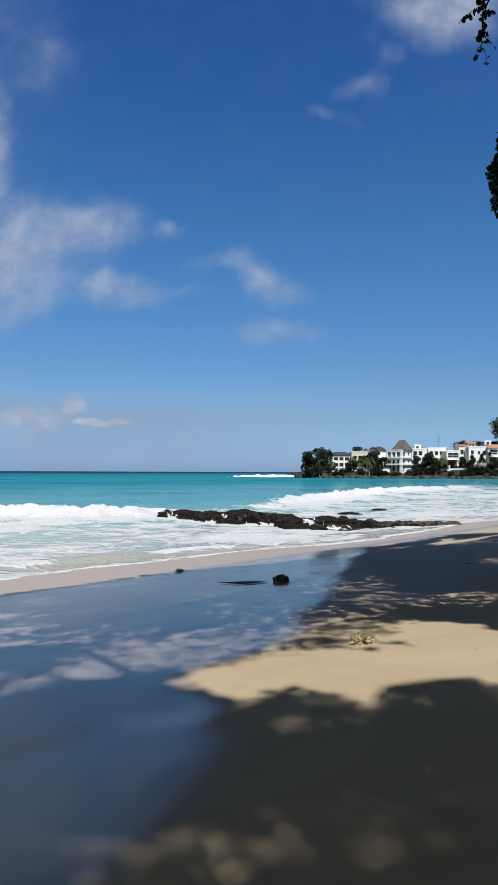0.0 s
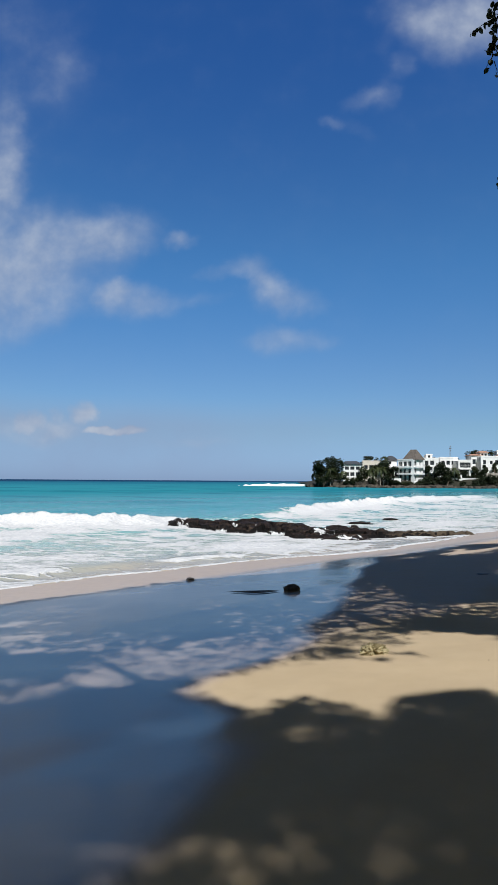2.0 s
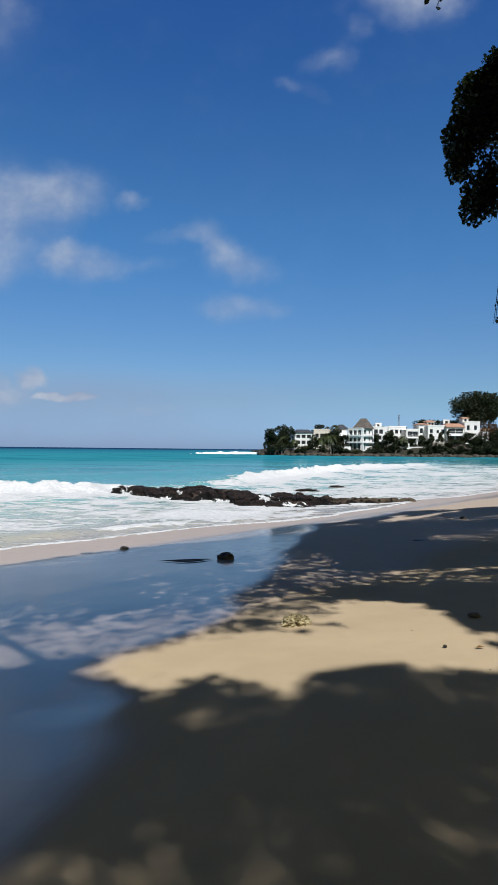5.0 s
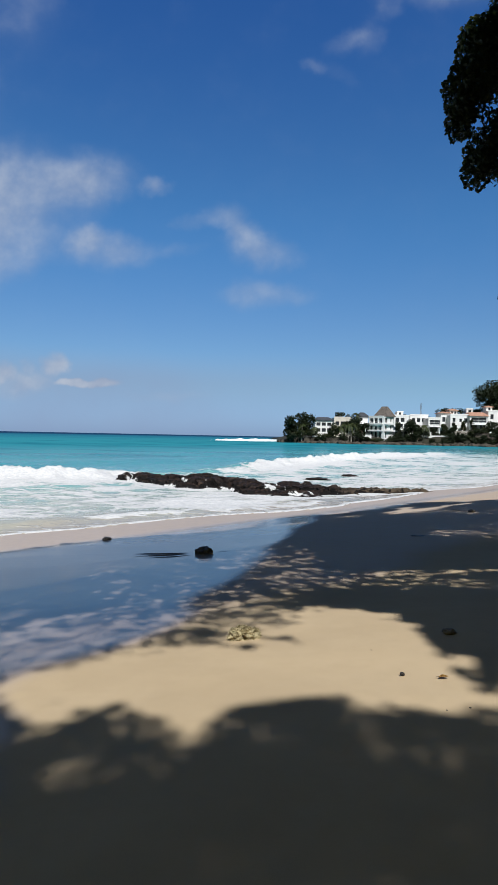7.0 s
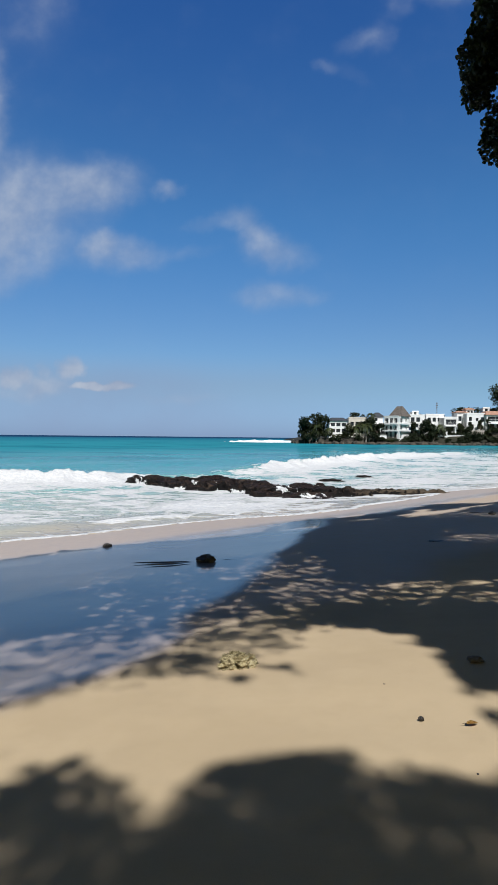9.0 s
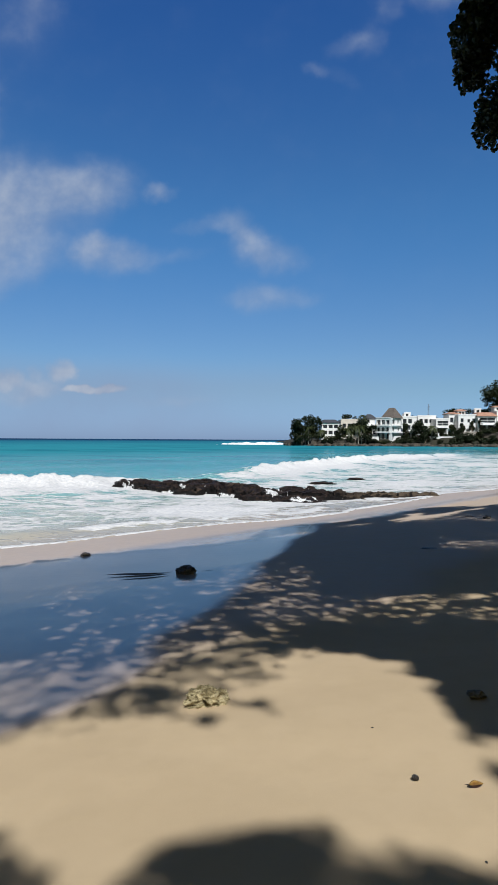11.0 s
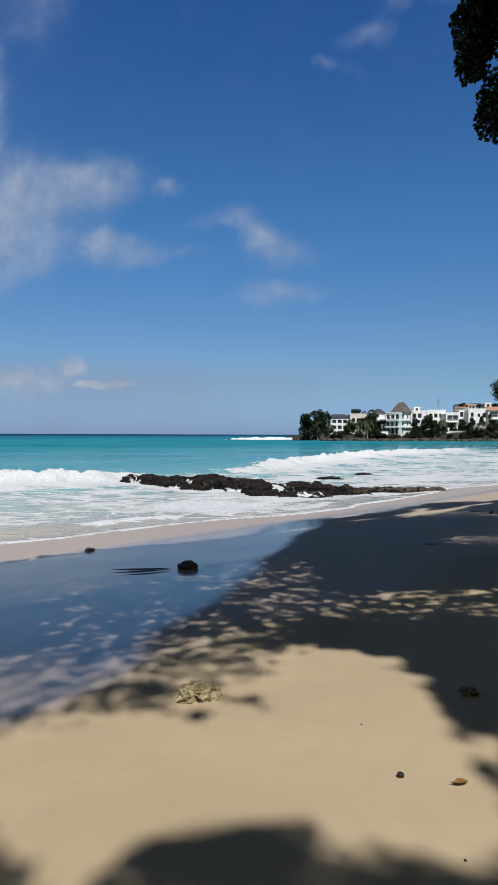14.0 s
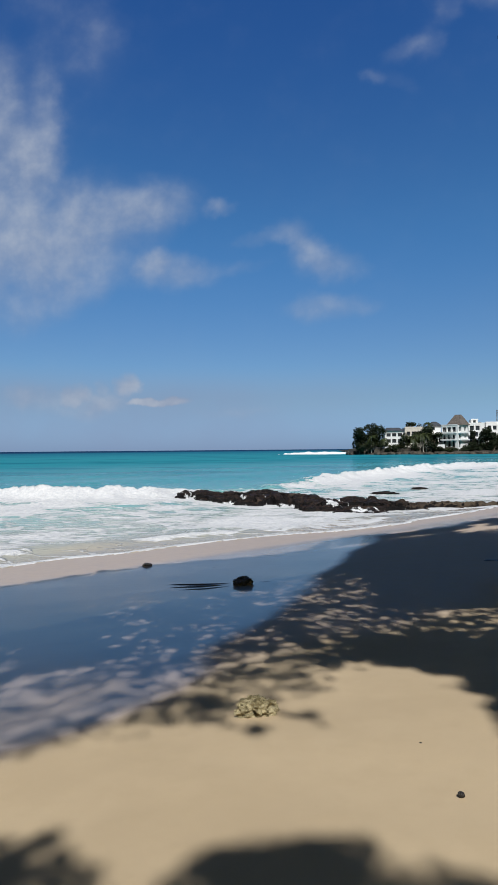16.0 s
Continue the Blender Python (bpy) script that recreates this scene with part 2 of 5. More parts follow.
def sea_material():
    m, n = material("sea water")
    at = n.add("ShaderNodeTexCoord", out=3)
    foam = n.add("ShaderNodeAttribute", {"name": "foam"}, out=2)
    off = n.add("ShaderNodeAttribute", {"name": "offshore"}, out=2)
    big = n.noise(at, 0.02, 5.0, 0.6)
    o = n.math("MULTIPLY", off, n.math("ADD", 0.6, n.math("MULTIPLY", big, 0.8)))
    c = n.mix(n.smooth(o, 13.5, 18.0), (0.42, 0.36, 0.29), (0.36, 0.44, 0.39))
    c = n.mix(n.smooth(o, 18.0, 27.0), c, (0.20, 0.43, 0.40))
    c = n.mix(n.smooth(o, 25.0, 42.0), c, (0.05, 0.30, 0.315))
    c = n.mix(n.smooth(o, 40.0, 95.0), c, (0.022, 0.222, 0.280))
    c = n.mix(n.smooth(o, 140.0, 500.0), c, (0.012, 0.145, 0.225))
    c = n.mix(n.smooth(o, 420.0, 1000.0), c, (0.003, 0.018, 0.075))
    patches = n.noise(n.add("ShaderNodeMapping", Vector=at, Scale=(0.5, 1.2, 1.0)), 0.09, 5.0, 0.65)
    c = n.mix(n.math("MULTIPLY", n.smooth(patches, 0.5, 0.75), 0.35), c, (0.015, 0.19, 0.24))
    streaks = n.noise(n.add("ShaderNodeMapping", Vector=at, Scale=(0.12, 1.0, 1.0)), 0.05, 7.0, 0.68)
    c = n.mix(n.math("MULTIPLY", n.smooth(streaks, 0.47, 0.62), n.math("MULTIPLY", n.smooth(o, 35.0, 60.0), 0.55)), c, (0.004, 0.105, 0.165))
    along = n.add("ShaderNodeMapping", Vector=at, Rotation=(0, 0, radians(-47)), Scale=(0.55, 1.25, 1.0))
    warp = n.add("ShaderNodeVectorMath", {"operation": "ADD"}, i0=along, i1=n.noise(along, 0.9, 4.0, 0.6, out=1))
    lace = n.add("ShaderNodeTexVoronoi", {"feature": "DISTANCE_TO_EDGE"}, Vector=warp, Scale=1.0)
    clot = n.noise(along, 0.55, 8.0, 0.66)
    fine = n.noise(at, 7.0, 5.0, 0.65)
    level = n.math("ADD", n.math("ADD", n.math("MULTIPLY", clot, 0.95), n.math("MULTIPLY", fine, 0.22)), n.math("MULTIPLY", n.smooth(lace, 0.12, 0.0), 0.20))
    need = n.math("SUBTRACT", 1.02, foam)
    white = n.math("MULTIPLY", n.smooth(n.math("SUBTRACT", level, need), -0.04, 0.12), n.smooth(foam, 0.02, 0.25))
    col = n.mix(white, c, n.mix(n.smooth(fine, 0.3, 0.7), (0.57, 0.58, 0.60), (0.76, 0.755, 0.75)))
    chop = n.noise(at, 1.6, 5.0, 0.6)
    far = n.noise(n.add("ShaderNodeMapping", Vector=at, Scale=(0.35, 1.0, 1.0)), 0.35, 4.0, 0.6)
    nrm = bump(n, n.math("ADD", chop, n.math("MULTIPLY", far, 3.0)), 0.55, 0.10)
    nrm = bump(n, n.math("MULTIPLY", n.math("ADD", fine, n.math("MULTIPLY", level, 0.8)), white), 0.7, 0.10, nrm)
    gloss = n.add("ShaderNodeBsdfPrincipled", Base_Color=col, Roughness=n.math("ADD", 0.12, n.math("MULTIPLY", white, 0.6)), Normal=nrm, IOR=1.33, Specular_IOR_Level=0.20)
    # far off the chop hides most of the mirror
    matt = n.add("ShaderNodeBsdfDiffuse", Color=col, Normal=nrm)
    n.add("ShaderNodeOutputMaterial", Surface=n.add("ShaderNodeMixShader", Fac=n.math("MULTIPLY", n.smooth(off, 30.0, 120.0), 0.93), i1=gloss, i2=matt))
    return m


def reef_material():
    m, n = material("wet coral reef")
    at = n.add("ShaderNodeTexCoord", out=3)
    a = n.noise(at, 1.2, 6.0, 0.65)
    b = n.noise(at, 9.0, 6.0, 0.7)
    dry = n.add("ShaderNodeAttribute", {"name": "dry"}, out=2)
    c = n.mix(n.smooth(b, 0.35, 0.7), (0.004, 0.003, 0.003), (0.050, 0.029, 0.019))
    c = n.mix(n.math("MULTIPLY", n.smooth(a, 0.54, 0.72), 0.6), c, (0.13, 0.09, 0.06))
    c = n.mix(n.math("MULTIPLY", n.smooth(n.math("ADD", dry, n.math("MULTIPLY", n.math("SUBTRACT", a, 0.5), 0.8)), 0.3, 0.9), 0.85), c, (0.105, 0.080, 0.055))
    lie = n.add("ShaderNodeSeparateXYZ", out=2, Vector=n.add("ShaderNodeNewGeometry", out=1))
    # steep flanks near black: wet algae, plus undercut shade put into the colour
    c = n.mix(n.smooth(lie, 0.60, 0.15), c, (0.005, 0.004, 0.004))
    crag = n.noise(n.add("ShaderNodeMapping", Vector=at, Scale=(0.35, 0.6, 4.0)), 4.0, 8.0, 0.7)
    # crag dips coloured near black, as level strata
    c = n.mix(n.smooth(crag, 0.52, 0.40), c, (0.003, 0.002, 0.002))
    foamy = n.add("ShaderNodeAttribute", {"name": "foamy"}, out=2)
    c = n.mix(n.smooth(n.math("ADD", foamy, n.math("MULTIPLY", n.math("SUBTRACT", b, 0.5), 2.4)), 0.55, 0.85), c, (0.74, 0.75, 0.76))
    nrm = bump(n, n.math("ADD", n.math("MULTIPLY", b, 0.6), crag), 0.8, 0.10)
    finish(n, c, n.math("ADD", 0.50, n.math("MULTIPLY", dry, 0.35)), nrm, Specular_IOR_Level=0.22)
    return m


SAND, SEA, REEF = sand_material(), sea_material(), reef_material()
# dark tone that stands in for thin ripple shadows by the stone
RIPPLESHADE = simple("wet sand darkened as ripple shadow", (0.10, 0.080, 0.058), (0.17, 0.135, 0.10), 8.0, 0.30, 0.3, 0.006)
CORAL = simple("pale coral rock", (0.20, 0.155, 0.065), (0.66, 0.56, 0.33), 14.0, 0.75, 1.0, 0.03)
DARKSTONE = simple("wet dark stone", (0.045, 0.040, 0.038), (0.20, 0.175, 0.155), 9.0, 0.45, 0.7, 0.015)
GREYSTONE = simple("grey beach stone", (0.18, 0.15, 0.12), (0.34, 0.29, 0.23), 12.0, 0.8, 0.7, 0.012)
SEED = simple("dark seed husk", (0.006, 0.005, 0.004), (0.022, 0.015, 0.010), 60.0, 0.6, 0.4, 0.003)
DRYLEAF = simple("dry yellow leaf", (0.34, 0.17, 0.035), (0.50, 0.30, 0.07), 45.0, 0.6, 0.3, 0.003)
BARK = simple("grey tree bark", (0.10, 0.075, 0.055), (0.23, 0.18, 0.14), 6.0, 0.9, 0.9, 0.02)
TWIGBARK = simple("dark twig bark", (0.030, 0.022, 0.016), (0.07, 0.05, 0.035), 20.0, 0.9, 0.5, 0.004)
# translucency set high so the crown throws warm fill into the shade
CANOPY = leaf_material("sunlit canopy leaves", (0.05, 0.06, 0.012), (0.10, 0.09, 0.02), 0.5, (0.60, 0.54, 0.11), 0.54)
LEAF = leaf_material("glossy tree leaves", (0.010, 0.022, 0.005), (0.026, 0.045, 0.010), 0.5, (0.03, 0.04, 0.008))
FARLEAF = leaf_material("dark shore foliage", (0.010, 0.020, 0.007), (0.038, 0.055, 0.020), 0.7, (0.03, 0.04, 0.01))
PALELEAF = leaf_material("olive shore foliage", (0.03, 0.042, 0.014), (0.085, 0.095, 0.036), 0.7, (0.05, 0.06, 0.02))
REDLEAF = leaf_material("red brown foliage", (0.09, 0.035, 0.022), (0.17, 0.075, 0.04), 0.7)
PALM = leaf_material("palm fronds", (0.035, 0.055, 0.016), (0.10, 0.12, 0.04), 0.55)
STUCCO = simple("white stucco", (0.76, 0.76, 0.745), (0.85, 0.85, 0.83), 0.5, 0.85, 0.2, 0.02)
CREAM = simple("cream stucco", (0.60, 0.56, 0.48), (0.70, 0.66, 0.58), 0.5, 0.85, 0.2, 0.02)
SHINGLE = simple("weathered shingle roof", (0.085, 0.070, 0.062), (0.17, 0.145, 0.125), 1.2, 0.9, 0.6, 0.05)
SLATE = simple("dark slate roof", (0.035, 0.040, 0.050), (0.07, 0.075, 0.085), 1.2, 0.7, 0.4, 0.04)
CLAY = simple("terracotta tile roof", (0.33, 0.17, 0.11), (0.48, 0.28, 0.20), 1.5, 0.9, 0.6, 0.05)
GLASS = simple("dark window glass", (0.02, 0.025, 0.03), (0.05, 0.06, 0.07), 0.4, 0.12, 0.0, 0.01)
CLIFF = simple("coral cliff rock", (0.02, 0.018, 0.015), (0.10, 0.085, 0.065), 0.6, 0.95, 1.0, 0.3)
SOIL = simple("scrubby headland soil", (0.010, 0.012, 0.007), (0.034, 0.032, 0.02), 0.3, 0.95, 0.8, 0.3)
WALLSTONE = simple("garden wall stone", (0.30, 0.27, 0.23), (0.46, 0.43, 0.38), 0.8, 0.9, 0.5, 0.05)
STEEL = simple("grey steel mast", (0.14, 0.14, 0.15), (0.26, 0.26, 0.27), 2.0, 0.5, 0.1, 0.01, metallic=0.6)


# ---- mesh helpers ----
def from_arrays(name, verts, faces, mat, smooth=False, **attributes):
    me = bpy.data.meshes.new(name)
    me.from_pydata([tuple(v) for v in np.asarray(verts, float).tolist()], [], faces if isinstance(faces, list) else faces.tolist())
    for key, values in attributes.items():
        me.attributes.new(key, "FLOAT", "POINT").data.foreach_set("value", np.asarray(values, np.float32).ravel())
    me.materials.append(mat)
    if smooth:
        me.polygons.foreach_set("use_smooth", [True] * len(me.polygons))
    me.update()
    return me


def part(name, bm, mat, parent, label="", smooth=False):
    """Links a bmesh, or a ready mesh, as one mesh object under a thing or a part."""
    if isinstance(bm, bmesh.types.BMesh):
        me = bpy.data.meshes.new(name)
        bm.to_mesh(me)
        bm.free()
        me.materials.append(mat)
        if smooth:
            me.polygons.foreach_set("use_smooth", [True] * len(me.polygons))
    else:
        me = bm
    ob = new(name, me)
    ob.parent = parent
    if label:
        ob["label"] = label
    return ob


TABLE = np.random.default_rng(7).random((256, 256))


def vnoise(x, y, seed=0):
    xi, yi = np.floor(x).astype(int), np.floor(y).astype(int)
    fx, fy = x - xi, y - yi
    fx, fy = fx * fx * (3 - 2 * fx), fy * fy * (3 - 2 * fy)
    xi, yi = xi + seed * 37, yi + seed * 91
    g = lambda i, j: TABLE[(xi + i) % 256, (yi + j) % 256]
    return (g(0, 0) * (1 - fx) + g(1, 0) * fx) * (1 - fy) + (g(0, 1) * (1 - fx) + g(1, 1) * fx) * fy


def fbm(x, y, octaves=4, seed=0, gain=0.5):
    total, amp, norm = 0.0, 1.0, 0.0
    for k in range(octaves):
        total, norm = total + amp * vnoise(x * 2 ** k, y * 2 ** k, seed + k), norm + amp
        amp *= gain
    return total / norm


def ramp(v, lo, hi):
    k = np.clip((v - lo) / (hi - lo), 0, 1)
    return k * k * (3 - 2 * k)


# along the shore (a) and out to sea (s)
def seaward(x, y):
    return -0.73 * x + 0.68 * y


def xy(a, s):
    d = 0.68 * 0.68 + 0.73 * 0.73
    return (0.68 * a - 0.73 * s) / d, (0.73 * a + 0.68 * s) / d


SEA_LEVEL = -0.80
BEACH_S = [-4000, -400, -60, -20, -8, -2, 0, 2, 4, 8, 12, 14.5, 20, 30, 60, 300, 4500]
BEACH_Z = [14, 8, 3.0, 1.3, .62, .40, .30, .18, -.03, -.28, -.60, -.78, -1.25, -1.9, -3.5, -8, -20]


def beach(a, s):
    return np.interp(s, BEACH_S, BEACH_Z)


def ground_at(x, y):
    return float(beach(0, seaward(x, y)))


def lines(lo, hi, step, start, end, grow=1.35):
    mid = list(np.arange(lo, hi, step)) + [hi]
    up, d = [], step
    while (up[-1] if up else hi) < end:
        d *= grow
        up.append((up[-1] if up else hi) + d)
    down, d = [], step
    while (down[-1] if down else lo) > start:
        d *= grow
        down.append((down[-1] if down else lo) - d)
    return np.array(down[::-1] + mid + up)


def sheet(name, av, sv, z, mat, **attributes):
    A, S = np.meshgrid(av, sv, indexing="ij")
    X, Y = xy(A, S)
    ni, nj = A.shape
    idx = np.arange(ni * nj).reshape(ni, nj)
    faces = np.stack([idx[:-1, :-1], idx[1:, :-1], idx[1:, 1:], idx[:-1, 1:]], -1).reshape(-1, 4)
    return from_arrays(name, np.stack([X, Y, z], -1).reshape(-1, 3), faces, mat, True, **attributes)


# ---- beach ----
av, sv = lines(-6, 36, 0.16, -4200, 4200), lines(-6, 18, 0.12, -4200, 4200)
A, S = np.meshgrid(av, sv, indexing="ij")
Z = beach(A, S) + (fbm(A * 0.5, S * 0.5, 3, 3) - 0.5) * (0.07 - 0.045 * ramp(S, 2, 4)) * ramp(S, 30, 16) * ramp(np.abs(A), 200, 60) + (fbm(A * 2.3, S * 2.3, 3, 9) - 0.5) * 0.020 * ramp(S, 8, 2) * ramp(np.abs(A), 60, 40)
wetness = ramp(S - 0.57 * A - 0.95 * np.exp(-((xy(A, S)[1] - 5.9) / 0.8) ** 2) + (fbm(A * 0.45, S * 0.9, 3, 5) - 0.5) * 0.7, 0.9, 1.9) * ramp(S, 1.4, 2.6)
wetness = wetness * (1 - 0.38 * ramp(S, 11.3, 12.6)) * (1 - 0.36 * ramp(A, 15, 20))
wetness = np.maximum(wetness, (0.80 - 0.18 * ramp(S, 11.4, 12.4)) * ramp(S + (fbm(A * 0.3, S * 0.3, 3, 8) - 0.5) * 1.5 - 2.0 * ramp(A, 10.5, 14.5), 8.0, 9.4))
wetness = np.maximum(wetness, 0.46 * ramp(S + (fbm(A * 0.4, S * 0.4, 3, 18) - 0.5) * 1.2, 3.8, 5.2))
tagged(new("ground", sheet("ground", av, sv, Z, SAND, wet=wetness)), "pale coral sand beach sloping to the sea, wet and mirror-like near the waves", "beach", kind="structure")

# ---- sea ----
# the reef's back: x, y, half width, height over the water
REEF_LINE = [(-5.9, 35.0, .60, .36), (-4.3, 34.1, 1.1, .48), (-2.0, 32.8, 1.6, .56), (0.8, 31.2, 1.8, .56), (3.4, 30.2, 1.5, .46), (5.4, 30.2, 1.25, .42), (7.4, 31.0, 1.0, .35), (9.3, 31.8, .60, .22)]
av, sv = lines(-2, 60, 0.14, -4600, 4600, 1.06), lines(10.5, 46, 0.13, 9, 4600, 1.06)
A, S = np.meshgrid(av, sv, indexing="ij")
crest = np.interp(A, [-60, 0, 11, 18, 24, 32, 40, 71, 120, 300], [60, 41.5, 35.5, 29.5, 29.0, 30.5, 34, 41, 52, 90]) + (fbm(A * 0.22, A * 0, 3, 21) - 0.5) * 3.0
tall = np.interp(A, [-30, 0, 16, 20, 26, 31, 38, 60, 90, 140], [0.25, 0.62, 0.62, 0.42, 0.20, 0.22, 0.45, 0.60, 0.45, 0.0]) * (0.75 + 0.5 * fbm(A * 0.35, A * 0, 3, 31))
D = S - crest
hump = np.where(D > 0, np.exp(-(D / 3.4) ** 2), np.exp(-(D / 0.9) ** 2)) * tall
bore = np.where(D > 0, 0, np.exp(-(D / 5.0) ** 2)) * tall * 0.45
swell = 0.10 * np.sin((S - 0.06 * A + 2.0 * fbm(A * 0.05, S * 0.05, 2, 4)) * 0.42) * ramp(S, 30, 50) * ramp(S, 400, 150)
rough = (fbm(A * 0.9, S * 0.9, 5, 13, 0.6) - 0.5)
shore_line = 14.0 + np.interp(A, [0, 8, 14, 20, 40], [1.0, 0.7, 0.0, -0.7, -0.5]) + (fbm(A * 0.16, A * 0, 3, 40) - 0.5) * 2.6
roller = np.exp(-((S - shore_line - 1.7) / np.where(S > shore_line + 1.7, 1.1, 0.35)) ** 2) * 0.07 * ramp(A, 34, 22)
near = ramp(A, 160, 70) * ramp(S, 110, 60)
calm = SEA_LEVEL + hump + bore + swell + (rough * (0.10 + 0.60 * (hump + bore)) + (fbm(A * 3.1, S * 3.1, 3, 19) - 0.5) * 0.24 * (hump + bore)) * near + roller
thin = beach(A, S) + 0.022
Z = np.where(S < shore_line, beach(A, S) - 0.08, np.maximum(calm * ramp(S, shore_line, shore_line + 2.2) + (1 - ramp(S, shore_line, shore_line + 2.2)) * thin, thin))
wash = ramp(S, shore_line, shore_line + 0.08) * (0.80 - 0.45 * ramp(S, shore_line + 0.08, shore_line + 0.45)) + 0.10 * ramp(S, shore_line + 1.3, shore_line + 2.2)
wash = wash + 0.55 * (fbm(A * 0.16, S * 0.42, 4, 77) - 0.5) * ramp(S, shore_line + 0.3, shore_line + 2)
wash = np.maximum(wash, 0.66 * np.exp(-((S - shore_line - 1.7) / 0.45) ** 2) * ramp(A, 34, 24) * ramp(fbm(A * 0.3, A * 0, 2, 78), 0.3, 0.6))
foam = wash * ramp(D, 0.6, -1.2)
broken = 0.45 + 0.85 * fbm(A * 0.22, S * 0.25, 4, 57)
foam = np.maximum(foam, (0.86 * np.exp(-(np.minimum(D + 0.2, 0) / 5.2) ** 2) * ramp(D, 0.7, 0.0)) * np.clip(tall * 2.2, 0.40, 1) * np.clip(broken, 0.55, 1))
foam = np.maximum(foam, 0.46 * ramp(D, 5, 0) * ramp(A, 24, 34) * near)
foam = np.maximum(foam, 0.26 * ramp(D, 2.5, 0) * near) * ramp(A, 170, 90)
# white water round the reef
XS, YS = xy(A, S)
away = np.full(A.shape, 99.0)
for (x0, y0, w0, _), (x1, y1, w1, _) in zip(REEF_LINE, REEF_LINE[1:]):
    k = np.clip(((XS - x0) * (x1 - x0) + (YS - y0) * (y1 - y0)) / ((x1 - x0) ** 2 + (y1 - y0) ** 2), 0, 1)
    away = np.minimum(away, np.hypot(XS - x0 - k * (x1 - x0), YS - y0 - k * (y1 - y0)) - (w0 + k * (w1 - w0)))
foam = np.maximum(foam, 0.62 * np.exp(-(np.maximum(away, 0) / 0.9) ** 2) * (0.7 + 0.6 * fbm(A * 0.5, S * 0.5, 3, 79)))
tagged(new("water", sheet("water", av, sv, Z, SEA, foam=foam, offshore=S)), "turquoise tropical sea with white breaking waves and foam wash", "sea", kind="structure")


# ---- reef ----
def reef():
    """Stacked flat plates of coral rock with undercut edges, broken by runnels."""
    step = 0.06
    xs, ys = np.arange(-8.4, 11.4, step), np.arange(26.8, 39.4, step)
    X, Y = np.meshgrid(xs, ys, indexing="ij")
    line = REEF_LINE
    rng = np.random.default_rng(29)
    warp_x, warp_y = (fbm(X * 0.7, Y * 0.9, 4, 51, 0.45) - 0.5) * 3.0, (fbm(X * 0.7, Y * 0.9, 4, 55, 0.45) - 0.5) * 2.0
    mask, top = np.full(X.shape, -9.0), np.zeros(X.shape)
    for k in range(40):
        u = (k * 0.618) % 1.0 * (len(line) - 1)
        i = min(int(u), len(line) - 2)
        px, py, w, h = (np.array(line[i]) * (1 - u + i) + np.array(line[i + 1]) * (u - i)).tolist()
        back = rng.uniform(0, 1)
        tier = np.clip(0.28 + 0.70 * back + rng.normal(0, 0.06), 0.25, 1.0)
        rx, ry = rng.uniform(0.55, 1.5) * (0.5 + 0.4 * w), rng.uniform(0.30, 0.55) * w
        px, py = px + rng.normal(0, 0.4), py + (back - 0.55) * 1.7 * w
        turn = rng.normal(-0.45 if u < 3.5 else 0.25, 0.2)
        dx, dy = X + warp_x * 0.6 - px, Y + warp_y * 0.6 - py
        p, q = dx * math.cos(turn) + dy * math.sin(turn), -dx * math.sin(turn) + dy * math.cos(turn)
        m = (1 - ((np.abs(p) / rx) ** 2.6 + (np.abs(q) / ry) ** 2.6) ** (1 / 2.6)) * min(rx, ry)
        z = h * tier * 1.12 + p * rng.normal(0, 0.025) + q * rng.normal(0.02, 0.03)
        top = np.maximum(top, np.where(m > -0.02, z * (0.82 * ramp(m, -0.02, 0.06) + 0.18 * ramp(m, 0.05, 0.30)), 0))
        mask = np.maximum(mask, m)
    runnel = np.abs(fbm(X * 0.55 + 0.3 * Y, Y * 0.30, 4, 66) - 0.5)
    for cx, cy, slope, wide in ((-4.6, 34.4, 0.8, 0.30), (-3.0, 33.4, -0.4, 0.24), (-0.6, 32.2, -0.5, 0.34), (2.2, 31.0, 0.9, 0.28), (5.0, 30.4, -0.6, 0.26)):
        across = (X - cx) - slope * (Y - cy) + (fbm(X * 1.3, Y * 1.3, 3, 66) - 0.5) * 1.6
        top = top - 0.62 * np.exp(-(across / wide) ** 2) * ramp(fbm(X * 0.6 + cx, Y * 0.6, 2, 67), 0.25, 0.5)
    # level ledges
    ledge = (top + (fbm(X * 0.7, Y * 0.9, 3, 68) - 0.5) * 0.12) / 0.15
    top = 0.20 * top + 0.80 * 0.15 * (np.floor(ledge) + ramp(ledge % 1.0, 0.72, 1.0))
    top = top - 0.20 * ramp(runnel, 0.035, 0.0) * ramp(top, 0.1, 0.3)
    Zr = SEA_LEVEL - 0.35 + 0.37 * ramp(mask, -0.12, 0.03) + top + (fbm(X * 1.6, Y * 2.6, 5, 81, 0.65) - 0.5) * 0.16 + (0.05 - np.abs(fbm(X * 1.4, Y * 2.4, 4, 83, 0.6) - 0.5) * 0.6) * ramp(mask, -0.05, 0.15)
    ni, nj = X.shape
    idx = np.arange(ni * nj).reshape(ni, nj)
    faces = np.stack([idx[:-1, :-1], idx[1:, :-1], idx[1:, 1:], idx[:-1, 1:]], -1).reshape(-1, 4)
    keep = (mask > -0.22).ravel()
    faces = faces[keep[faces].all(1)]
    used = np.unique(faces)
    remap = np.zeros(ni * nj, int)
    remap[used] = np.arange(len(used))
    # water still draining off the low ledges and down the runnels
    foamy = ramp(0.16 - top, 0, 0.10) * ramp(fbm(X * 0.9, Y * 0.9, 3, 91), 0.45, 0.62) * ramp(X, 6.5, 4.0)
